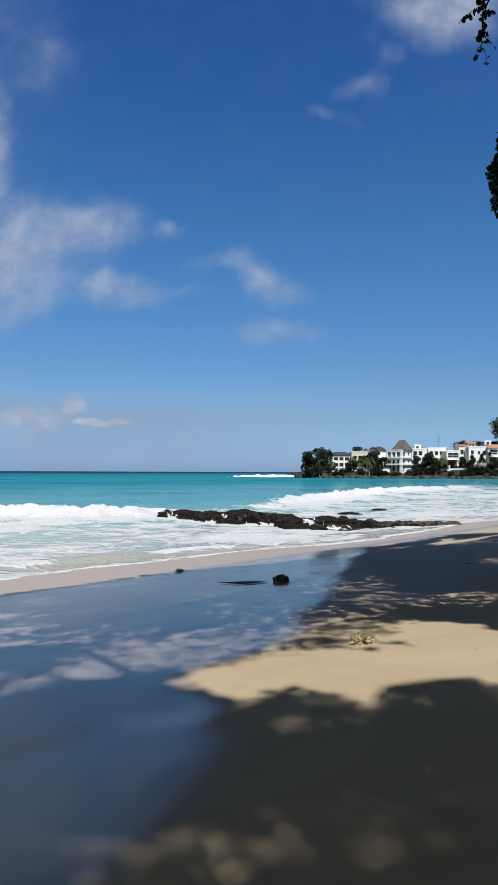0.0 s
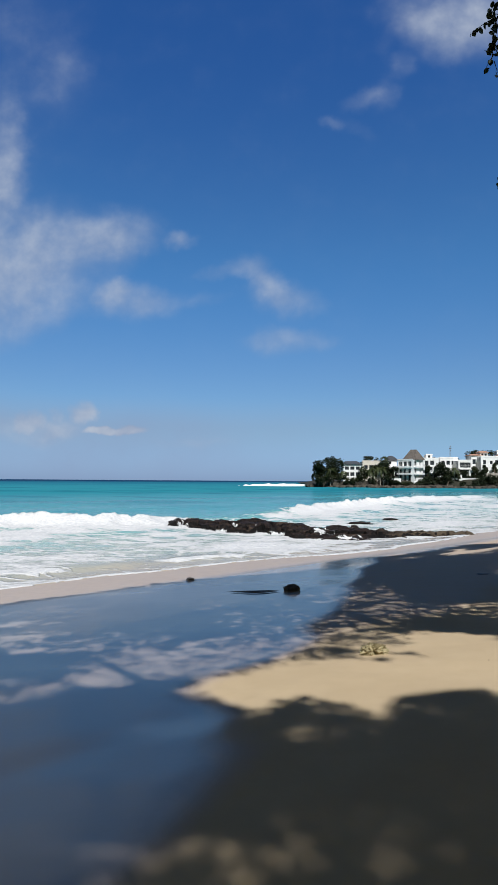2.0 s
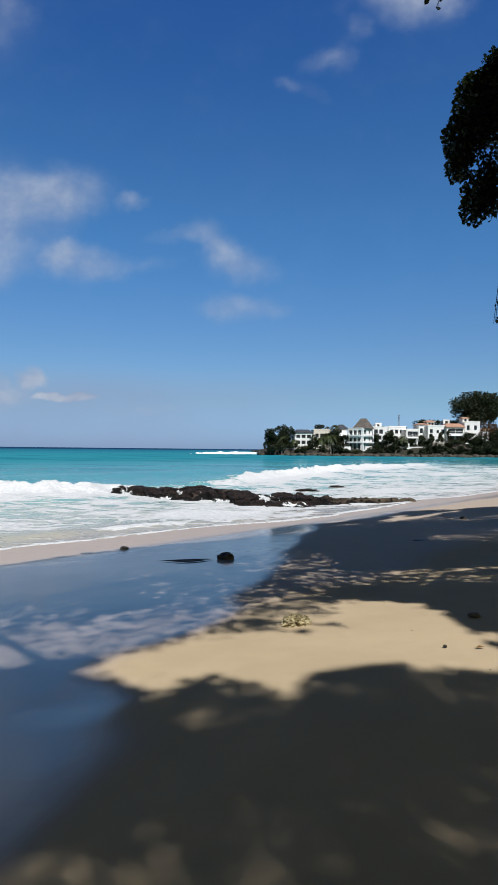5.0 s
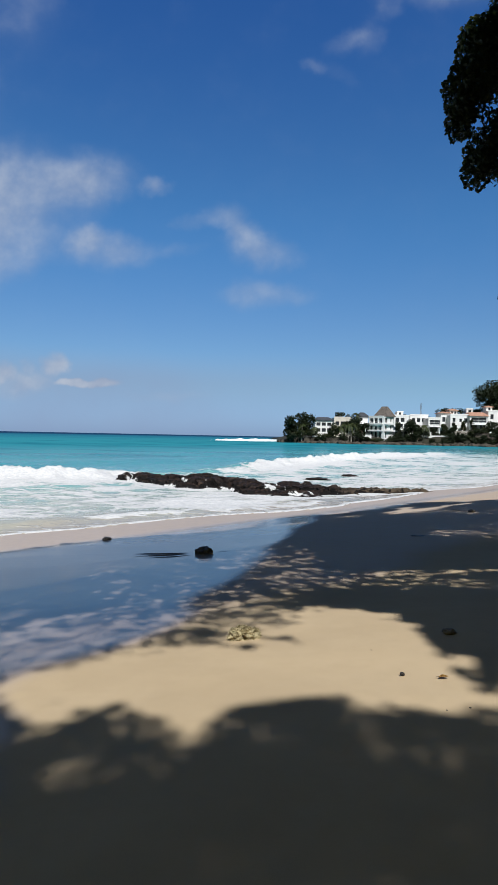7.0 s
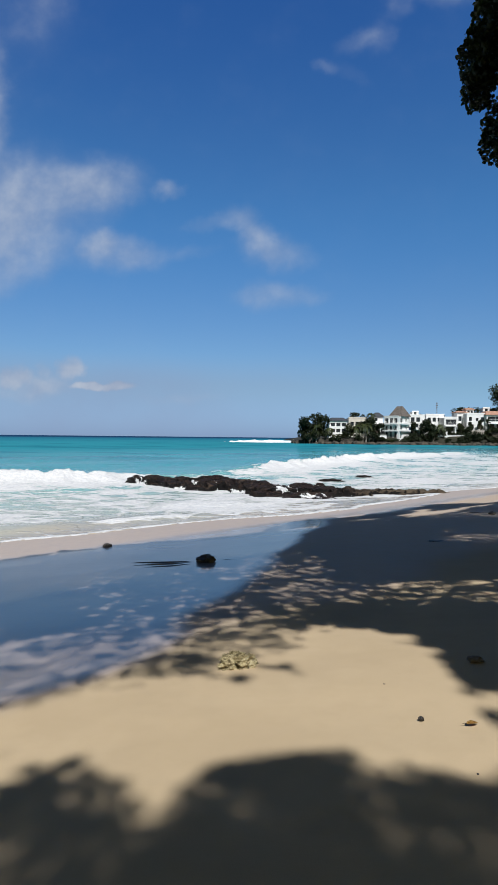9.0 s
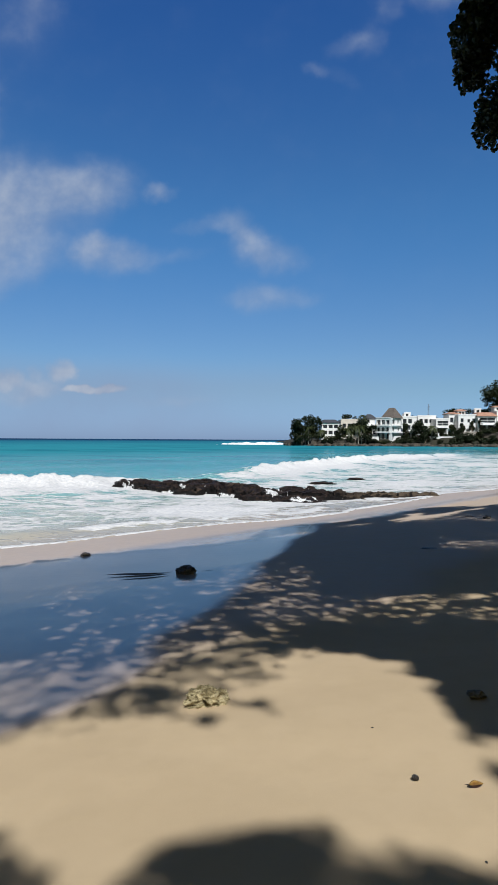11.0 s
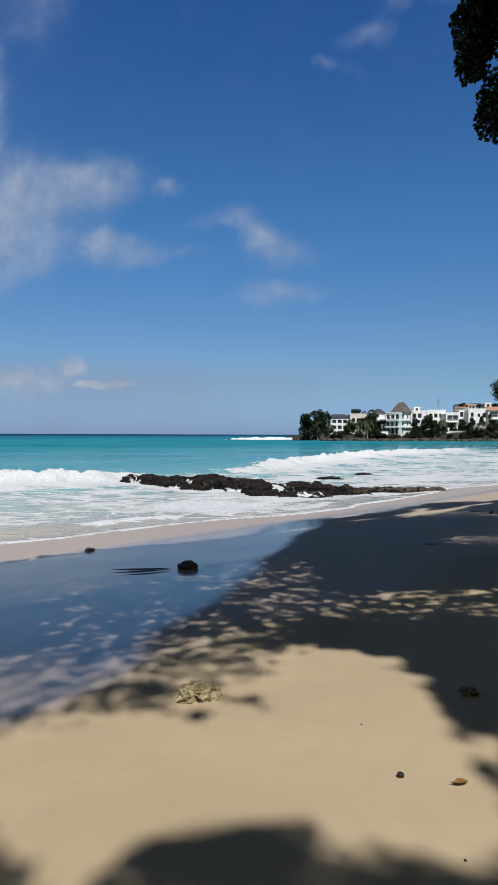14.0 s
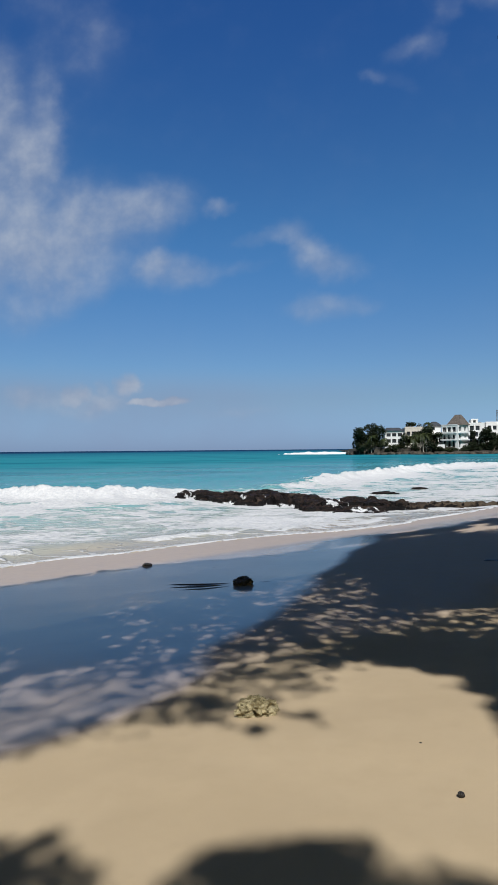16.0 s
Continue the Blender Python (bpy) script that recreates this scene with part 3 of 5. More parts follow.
    foamy = np.maximum(foamy, ramp(np.abs(fbm(X * 0.8 + 0.5 * Y, Y * 0.25, 3, 92) - 0.5), 0.022, 0.008) * ramp(fbm(X * 0.35, Y * 0.35, 2, 93), 0.48, 0.58) * ramp(X, 6.5, 4.0))
    # the rims overhang a little
    gx, gy = np.gradient(Zr, step)
    steep = np.clip(np.hypot(gx, gy) / 3.0, 0, 1)
    norm = np.hypot(gx, gy) + 1e-6
    over = 0.16 * steep * (ramp(top, 0.1, 0.35) - 0.35)
    X, Y = X - gx / norm * over, Y - gy / norm * over
    V = np.stack([X, Y, Zr], -1).reshape(-1, 3)[used]
    for i in range(len(V)):
        p = Vector(V[i])
        V[i] += np.array(noise.noise_vector(p * 2.0)) * 0.04 + np.array(noise.noise_vector(p * 7.5)) * 0.020
    dry = (ramp(X, 3.0, 8.0)).ravel()[used]
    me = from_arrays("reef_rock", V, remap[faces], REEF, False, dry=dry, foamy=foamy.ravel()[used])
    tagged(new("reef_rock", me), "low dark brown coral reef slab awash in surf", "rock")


reef()


def boulder(name, x, y, size, mat, label, category="rock", seed=1, bumpy=0.35, sink=0.25, sub=4, freq=2.0, turn=0.0, ridged=False):
    bm = bmesh.new()
    bmesh.ops.create_icosphere(bm, subdivisions=sub, radius=1.0)
    for v in bm.verts:
        p = v.co.copy()
        q = p * freq + Vector((seed * 7.3, seed * 3.1, seed))
        k = noise.fractal(q, 1.0, 2.0, 5)
        if ridged:
            k = k * 0.5 + 0.8 - abs(noise.noise(q * 1.7)) * 2.2
        v.co = p * (1 + bumpy * k)
        v.co = Vector((v.co.x * size[0], v.co.y * size[1], v.co.z * size[2]))
    ob = new(name, bpy.data.meshes.new(name))
    bm.to_mesh(ob.data)
    bm.free()
    ob.data.materials.append(mat)
    ob.matrix_world = pose(x, y, ground_at(x, y) + size[2] * (1 - 2 * sink), 0, 0, turn)
    return tagged(ob, label, category)


boulder("coral_rock", 1.12, 6.92, (0.120, 0.090, 0.068), CORAL, "pitted yellow-grey coral rock on sunlit dry sand", seed=21, bumpy=0.55, sub=5, freq=1.9, turn=12, ridged=True, sink=0.30)
boulder("beach_stone", 0.38, 12.35, (0.165, 0.12, 0.115), DARKSTONE, "rounded wet dark stone in the wet sand", seed=2, bumpy=0.30, turn=-20, sink=0.44)
boulder("beach_stone", -2.08, 15.43, (0.10, 0.08, 0.055), DARKSTONE, "small rounded black stone at the edge of the wash", seed=3, bumpy=0.2, sink=0.42)
boulder("beach_stone", 2.95, 6.72, (0.062, 0.045, 0.022), GREYSTONE, "half-buried grey stone on shaded sand", seed=5, bumpy=0.3)
boulder("beach_stone", 7.75, 19.1, (0.10, 0.08, 0.055), DARKSTONE, "small dark stone on shaded sand far along the beach", seed=6, bumpy=0.3)
boulder("beach_stone", 4.72, 14.0, (0.15, 0.09, 0.015), DARKSTONE, "flat dark weed-covered stone on shaded sand", seed=7, bumpy=0.3)
for x, y, long in ((5.55, 39.2, 0.85), (8.3, 43.3, 0.62)):
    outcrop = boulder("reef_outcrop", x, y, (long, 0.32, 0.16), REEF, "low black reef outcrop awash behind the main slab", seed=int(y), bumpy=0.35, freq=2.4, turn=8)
    outcrop.location.z = SEA_LEVEL - 0.02
boulder("seed_pod", 2.26, 5.655, (0.018, 0.016, 0.014), SEED, "small dark round seed pod on sunlit sand", "seed", seed=8, bumpy=0.2, sub=3)


boulder("beach_stone", 7.55, 19.9, (0.16, 0.07, 0.012), DARKSTONE, "flat scrap of dark seaweed on shaded sand", seed=9, bumpy=0.35, sub=3)
boulder("sand_crumb", 2.17, 6.30, (0.011, 0.008, 0.006), SEED, "tiny dark crumb on sunlit sand", "debris", seed=10, sub=2)
boulder("sand_crumb", 2.36, 4.98, (0.007, 0.010, 0.008), SEED, "tiny dark crumb at the edge of the shade", "debris", seed=11, sub=2)
boulder("sand_crumb", 2.52, 5.02, (0.008, 0.007, 0.006), SEED, "tiny dark crumb at the edge of the shade", "debris", seed=13, sub=2)


def fallen_leaf(x, y, length, turn):
    bm = bmesh.new()
    rows = []
    for i in range(9):
        t = i / 8
        w = 0.30 * length * math.sin(math.pi * min(1, t * 0.92 + 0.06)) ** 0.8
        z = 0.05 * length * math.sin(t * 3.1) + 0.002
        rows.append([bm.verts.new(((t - 0.5) * length, k * w, z + abs(k) * w * 0.22)) for k in (-1, -0.5, 0, 0.5, 1)])
    for r, q in zip(rows, rows[1:]):
        for j in range(4):
            bm.faces.new((r[j], q[j], q[j + 1], r[j + 1]))
    bmesh.ops.solidify(bm, geom=bm.faces[:], thickness=0.0015)
    ob = tagged(new("fallen_leaf"), "curled dry yellow leaf on sunlit sand", "leaf")
    ob.matrix_world = pose(x, y, ground_at(x, y) + 0.004, 0, 0, turn)
    part("blade", bm, DRYLEAF, ob, smooth=True)
    bm = bmesh.new()
    limb(bm, [(-0.5 * length, 0, 0.004), (-0.62 * length, 0.004, 0.006), (-0.75 * length, 0.012, 0.002)], 0.0022, 0.0012, 5)
    part("stalk", bm, SEED, ob)




# ---- leaves ----
def leaf_arrays(points, size, seed, droop=0.4, shape=((0, 0), (0.32, 0.30), (0.34, 0.68), (0, 1.0), (-0.34, 0.68), (-0.32, 0.30)), vary=0.35, fold=0.10):
    """Ovate leaves at the points, turned at random: vertices and faces."""
    rng = np.random.default_rng(seed)
    P = np.asarray(points, float)
    n = len(P)
    yaw = rng.uniform(0, 2 * np.pi, n)
    tip = np.clip(rng.normal(-droop, 0.55, n), -1.4, 1.3)
    roll = rng.uniform(-0.9, 0.9, n)
    fwd = np.stack([np.cos(yaw) * np.cos(tip), np.sin(yaw) * np.cos(tip), np.sin(tip)], -1)
    side = np.stack([-np.sin(yaw), np.cos(yaw), np.zeros(n)], -1)
    up = np.cross(fwd, side)
    side2 = side * np.cos(roll)[:, None] + up * np.sin(roll)[:, None]
    up2 = np.cross(fwd, side2)
    sc = size * rng.uniform(1 - vary, 1 + vary, n)
    V = [P + (side2 * u + fwd * (v - 0.5) + up2 * (abs(u) * fold * 3)) * sc[:, None] for u, v in shape]
    k = len(shape)
    V = np.stack(V, 1).reshape(-1, 3)
    base = np.arange(n)[:, None] * k
    faces = np.concatenate([base + np.array([[0, 1, 2, 3]]), base + np.array([[0, 3, 4, 5]])], 1).reshape(-1, 4) if k == 6 else base + np.arange(k)[None]
    return V, faces


QUAD = ((0, 0), (0.36, 0.5), (0, 1.0), (-0.36, 0.5))


def limb(bm, pts, r0, r1, sides=8, seed=0, wobble=0.0):
    """A tapered bent branch along the points."""
    rng = random.Random(seed)
    P = [Vector(p) for p in pts]
    fine = []
    for i in range(len(P) - 1):
        p0, p1, p2, p3 = P[max(i - 1, 0)], P[i], P[i + 1], P[min(i + 2, len(P) - 1)]
        for k in range(5):
            t = k / 5
            q = 0.5 * ((2 * p1) + (p2 - p0) * t + (2 * p0 - 5 * p1 + 4 * p2 - p3) * t * t + (3 * p1 - p0 - 3 * p2 + p3) * t ** 3)
            fine.append(q + Vector([rng.uniform(-1, 1) * wobble for _ in range(3)]))
    fine.append(P[-1])
    rings = []
    for i, q in enumerate(fine):
        d = (fine[min(i + 1, len(fine) - 1)] - fine[max(i - 1, 0)]).normalized()
        x = d.orthogonal().normalized() if i == 0 else (prev - d * prev.dot(d)).normalized()
        prev = x
        y = d.cross(x)
        r = r0 + (r1 - r0) * i / (len(fine) - 1)
        rings.append([bm.verts.new(q + (x * math.cos(a) + y * math.sin(a)) * r * (1 + 0.12 * rng.uniform(-1, 1))) for a in [2 * math.pi * j / sides for j in range(sides)]])
    for r, s in zip(rings, rings[1:]):
        for j in range(sides):
            bm.faces.new((r[j], r[(j + 1) % sides], s[(j + 1) % sides], s[j]))
    bm.faces.new(rings[0][::-1])
    bm.faces.new(rings[-1])


# ---- shade trees over the beach ----
LIT = [  # open gaps in the crown, as they fall on the sand: x, y, half width, half length, slant
    (0.95, 5.95, 1.75, 0.78, 0.05), (2.03, 7.05, 0.62, 1.0, 0.0), (0.60, 5.20, 1.0, 0.65, 0.0), (2.1, 5.3, 0.75, 0.75, 0.0), (2.25, 5.7, 0.55, 0.80, 0.0), (2.25, 6.55, 0.57, 0.9, 0.0), (-0.3, 5.95, 0.62, 0.42, 0.0),
    (4.82, 17.95, 0.55, 0.42, 0.0), (3.05, 9.95, 0.34, 0.10, 0.0), (4.25, 9.95, 0.30, 0.10, 0.0), (1.12, 6.80, 0.20, 0.20, 0.0), (-1.85, 6.20, 0.28, 0.13, -0.2), (-3.6, 8.5, 0.45, 0.22, 0.0), (-3.1, 7.6, 0.30, 0.18, 0.0), (-4.3, 9.6, 0.5, 0.3, 0.0),
]
DAPPLE = [  # thin parts of the crown: x, y, half width, half length, how open
    (-0.65, 6.6, 0.95, 0.5, 0.78), (5.9, 18.4, 1.3, 0.9, 0.60), (5.8, 14.2, 0.9, 0.9, 0.56),
    (-1.60, 6.35, 0.75, 0.45, 0.78), (-3.5, 8.4, 1.0, 0.7, 0.72), (-2.6, 5.9, 0.7, 0.5, 0.5), (0.2, 10.6, 1.5, 1.6, 0.44),
    (0.30, 7.45, 1.9, 1.05, 0.60), (1.65, 11.3, 0.85, 3.0, 0.62), (2.7, 9.6, 1.9, 0.9, 0.50), (-1.2, 7.0, 1.2, 0.8, 0.70), (0.5, 9.0, 1.5, 0.9, 0.46),
    (4.9, 17.9, 2.0, 0.8, 0.52), (7.5, 19.5, 2.5, 1.5, 0.48), (4.6, 9.2, 1.2, 1.0, 0.46), (-2.6, 8.2, 1.6, 0.9, 0.42), (-3.9, 10.5, 1.2, 1.5, 0.42), (6.5, 15.5, 1.4, 2.5, 0.40), (-0.5, 11.0, 1.6, 1.2, 0.30),
]


FAINT = [  # thinner places that let a little light through: x, y, half width, half length, light
    (-0.84, 4.15, 0.36, 0.18, 0.50), (-0.40, 2.92, 0.62, 0.34, 0.30), (-0.21, 3.69, 0.26, 0.18, 0.34), (0.62, 3.14, 0.60, 0.30, 0.22), (0.85, 2.80, 0.70, 0.34, 0.24), (0.28, 4.45, 0.45, 0.20, 0.24),
    (1.7, 2.9, 0.7, 0.35, 0.20), (1.95, 4.5, 0.40, 0.18, 0.30), (1.10, 4.70, 0.34, 0.13, 0.50), (0.33, 4.66, 0.28, 0.22, 0.28), (2.35, 4.45, 0.4, 0.2, 0.30),
]


def soft(v, lo, hi):
    k = min(1.0, max(0.0, (v - lo) / (hi - lo)))
    return k * k * (3 - 2 * k)


def crown_gap(x, y):
    """The share of sunlight that the crown lets down to this place of the sand."""
    jx = noise.noise(Vector((x * 1.7, y * 1.7, 3.3))) * 0.26 + noise.noise(Vector((x * 3.6, y * 3.6, 8.1))) * 0.26 + noise.noise(Vector((x * 8.0, y * 8.0, 5.7))) * 0.16
    jy = noise.noise(Vector((x * 1.7, y * 1.7, 9.7))) * 0.26 + noise.noise(Vector((x * 3.6, y * 3.6, 1.4))) * 0.26
    jy += noise.noise(Vector((x * 8.0, y * 8.0, 2.9))) * 0.16
    light = 0.0
    for cx, cy, w, h, sl in LIT:
        k = min(1.0, w * 1.6)
        dx, dy = x + jx * k - cx, y + jy * k - cy
        if abs(dx) > w * 1.5 + 0.2:
            continue
        dy -= dx * sl
        r = math.sqrt((dx / w) ** 2 + (dy / h) ** 2)
        light = max(light, soft((1 - r) * min(w, h), -0.10, 0.10))
    # the near rim of the sunlit patch
    if 4.0 < y < 6 and -1 < x < 2.8:
        rag = 0.14 * noise.noise(Vector((x * 3.6, y * 3.6, 2.2))) + 0.12 * noise.noise(Vector((x * 9.0, y * 9.0, 7.2)))
        rim = rag + np.interp(x + jx * 0.25, [-0.8, -0.41, -0.15, 0.05, 0.25, 0.4, 0.55, 0.72, 0.85, 0.97, 1.08, 1.3, 1.5, 1.66, 1.85, 2.03, 2.15, 2.4, 2.6], [5.55, 5.3, 5.1, 5.25, 5.30, 5.28, 5.02, 4.75, 4.75, 4.98, 5.2, 5.24, 5.33, 5.3, 5.14, 5.05, 4.98, 4.92, 4.92])
        light *= soft(y - rim, -0.07, 0.09)
        # leaves thinned along that rim, for half-lit blotches
        frill = noise.noise(Vector((x * 3.1, y * 4.2, 5.2))) + 0.6 * noise.noise(Vector((x * 7.5, y * 9.0, 1.2)))
        light = max(light, 0.34 * soft(y - rim, -0.62, -0.05) * soft(frill, -0.15, 0.6))
    a, s = (0.68 * x + 0.73 * y), seaward(x, y)
    edge = np.interp(a, [0, 5, 10, 12, 14.7, 18.5, 30], [12.5, 12.3, 12.0, 10.7, 9.9, 8.9, 8.6])
    # gaps in the leaves for long slivers of sun along the outer edge
    fringe = 2.1 * soft(a, 12.5, 16.0)
    light = max(light, soft(s - edge - fringe - jx * 1.2, -0.14, 0.14))
    if fringe and light < 0.98 and s > edge - 0.4:
        sliver = noise.noise(Vector((a * 0.24, s * 1.25 + 0.1 * a, 4.1))) + 0.45 * noise.noise(Vector((a * 0.7, s * 3.0, 6.3)))
        light = max(light, soft(sliver - 0.40 * soft(s - edge, 0.9, 1.6), -0.10, 0.08) * soft(s - edge, -0.3, 0.1))
    for cx, cy, w, h, o in FAINT:
        r = ((x + jx - cx) / w) ** 2 + ((y + jy * 0.7 - cy) / h) ** 2
        if r < 1:
            broken = soft(noise.noise(Vector((x * 2.6, y * 3.6, 6.6))) + 0.25 * noise.noise(Vector((x * 7.0, y * 8.0, 4.4))), -0.6, 0.7)
            light = max(light, 0.8 * o * min(1, (1 - r) * 1.8) * broken)
    # a little sun everywhere through the near edge of the crown
    if 1.0 < y < 5.0 and -1.3 < x < 4.5:
        speck = noise.noise(Vector((x * 1.9, y * 2.6, 4.8))) + 0.7 * noise.noise(Vector((x * 6.0, y * 7.5, 9.1)))
        light = max(light, 0.012 + 0.085 * soft(speck, -0.1, 0.8))
    if light > 0.98:
        return 1.0
    open_ = 0.0
    for cx, cy, w, h, o in DAPPLE:
        r = ((x - cx) / w) ** 2 + ((y - cy) / h) ** 2
        if r < 1:
            open_ = max(open_, o * min(1, (1 - r) * 2.2))
    if open_:
        p, q = 0.62 * (x + 0.15 * y + jx * 0.3), y - 0.12 * x + jy * 0.3
        n = noise.noise(Vector((p * 1.5, q * 1.7, 7.0))) * 0.30 + noise.noise(Vector((p * 5.0, q * 5.8, 5.0))) * 0.46 + noise.noise(Vector((q * 11.0, p * 10.2, 2.0))) * 0.52
        # high leaves near the walker soften the sun, low ones give clear spots
        veil = soft(y, 9.4, 7.6)
        light = max(light, (0.48 + 0.24 * veil) * soft(n - (0.32 - open_ * 0.62), -0.24 - 0.04 * veil, 0.28 + 0.02 * veil) + 0.04 * veil * min(1.0, open_ * 3))
    return light


# unseen crown: each leaf lifted sunward from the patch of sand it shades
def shade_crown():
    rng = random.Random(11)
    slope = (TO_SUN.x / TO_SUN.z, TO_SUN.y / TO_SUN.z)
    coarse, fine, small = [], [], []
    step = 0.105
    x = -9.0
    while x < 17:
        y = -4.0
        while y < 24:
            # small leaves where the crown is thin, large ones where it is dense
            thin = 0.004 < crown_gap(x + step / 2, y + step / 2) < 0.97
            near = thin and -2.5 < x < 4.5 and 1.0 < y < 8.4
            cells, each, leaves = (3, 6, small) if near else (3, 2, fine) if thin else (2, 1, coarse)
            for k in range(cells * cells):
                cx, cy = x + step * (k % cells) / cells, y + step * (k // cells) / cells
                light = crown_gap(cx + step / cells / 2, cy + step / cells / 2)
                share = 1.0 if light < 0.002 else min(1.0, -math.log(light) / 4.5)
                for _ in range(each):
                    if rng.random() > share:
                        continue
                    u, v = cx + rng.uniform(0, step / cells), cy + rng.uniform(0, step / cells)
                    g = ground_at(u, v)
                    # tall behind the walker, drooping lower towards the water
                    lowest = max(5.2, (2.4 + 0.80 * (v + 0.25 - slope[1] * g)) / (1 - 0.80 * slope[1]))
                    lowest += (max(10.5, lowest) - lowest) * soft(v, 9.5, 6.0)
                    if u + slope[0] * lowest > 0.75 * (v + slope[1] * lowest) + 3.5:
                        lowest = min(lowest, 9.0)
                    z = lowest + rng.uniform(0, 1.0) + 0.9 * noise.noise(Vector((u * 0.5, v * 0.5, 0.0))) + 0.9
                    leaves.append((u + slope[0] * (z - g), v + slope[1] * (z - g), z))
            y += step
        x += step
    return coarse, fine, small


def shade_tree():
    tree = tagged(new("shade_tree"), "tall spreading beach tree out of view, crown shaped to shade the sand", "tree")
    tree.location = (6.5, -6.5, ground_at(6.5, -6.5))
    inv = Matrix.Translation(-tree.location)
    bm = bmesh.new()
    limb(bm, [(6.5, -6.5, 0.4), (6.3, -6.4, 2.2), (5.6, -6.2, 4.2), (5.0, -6.0, 6.0)], 0.42, 0.26, 12, 1, 0.02)
    bm.transform(inv)
    part("trunk", bm, BARK, tree, smooth=True)
    for i, pts in enumerate([
        [(5.0, -6.0, 5.8), (3.5, -4.5, 7.2), (1.5, -2.5, 8.2), (-0.5, -0.5, 9.2)],
        [(5.0, -6.0, 5.6), (2.0, -6.2, 7.2), (-1.5, -5.5, 7.8), (-5.0, -4.0, 8.6)],
        [(5.0, -6.0, 5.9), (5.6, -3.0, 7.8), (6.0, 0.5, 9.3), (6.0, 4.0, 10.4)],
        [(1.5, -2.5, 8.2), (-1.0, -2.6, 8.8), (-3.6, 0.2, 10.2)],
    ]):
        bm = bmesh.new()
        limb(bm, pts, 0.17, 0.05, 8, i + 3, 0.03)
        bm.transform(inv)
        part("limb", bm, BARK, tree, smooth=True)
    for points, size in zip(shade_crown(), (0.24, 0.115, 0.066)):
        V, F = leaf_arrays(points, size, 5, 0.1, QUAD, 0.25)
        part("crown", from_arrays("crown", V - np.array(tree.location), F, CANOPY), None, tree)
    # unseen leaves behind and beside the walker, added to block sky light
    rng = np.random.default_rng(3)
    P = np.stack([rng.uniform(-24, 24, 44000), rng.uniform(-26, -9.0, 44000), rng.uniform(8.0, 11.0, 44000)], -1)
    Q = np.stack([rng.uniform(-24, -8, 16000), rng.uniform(-9, -1.5, 16000), rng.uniform(9.5, 12.0, 16000)], -1)
    # R, T and U are added belts that cut sky light right and behind
    R = np.stack([rng.uniform(11, 48, 90000), rng.uniform(-9, 48, 90000), rng.uniform(8.0, 11.0, 90000)], -1)
    R = R[R[:, 0] > 0.62 * R[:, 1] + 9.5]
    T = np.stack([rng.uniform(-30, 30, 40000), rng.uniform(-26, -14, 40000), rng.uniform(0.8, 8.5, 40000)], -1)
    U = np.stack([rng.uniform(14, 60, 60000), rng.uniform(-14, 50, 60000), rng.uniform(0.9, 8.5, 60000)], -1)
    U = U[(U[:, 0] > 0.62 * U[:, 1] + 13) & (U[:, 0] < 0.62 * U[:, 1] + 22)]
    V, F = leaf_arrays(np.concatenate([P, Q, R, T, U]), 0.42, 6, 0.1, QUAD, 0.25)
    part("crown", from_arrays("crown", V - np.array(tree.location), F, CANOPY), None, tree)


def leafy_twig(bm, pts_out, start, end, rng, leaves, sag=0.25, spread=0.12, r=0.012):
    a, b = Vector(start), Vector(end)
    mid = (a + b) / 2 + Vector((0, 0, sag * (b - a).length * 0.5))
    limb(bm, [a, mid, b], r, r * 0.35, 5, rng.randint(0, 999))
    for _ in range(leaves):
        t = rng.random() ** 0.8
        p = a * (1 - t) ** 2 + mid * 2 * t * (1 - t) + b * t * t
        pts_out.append((p.x + rng.gauss(0, spread), p.y + rng.gauss(0, spread), p.z + rng.gauss(0, spread) - 0.04))


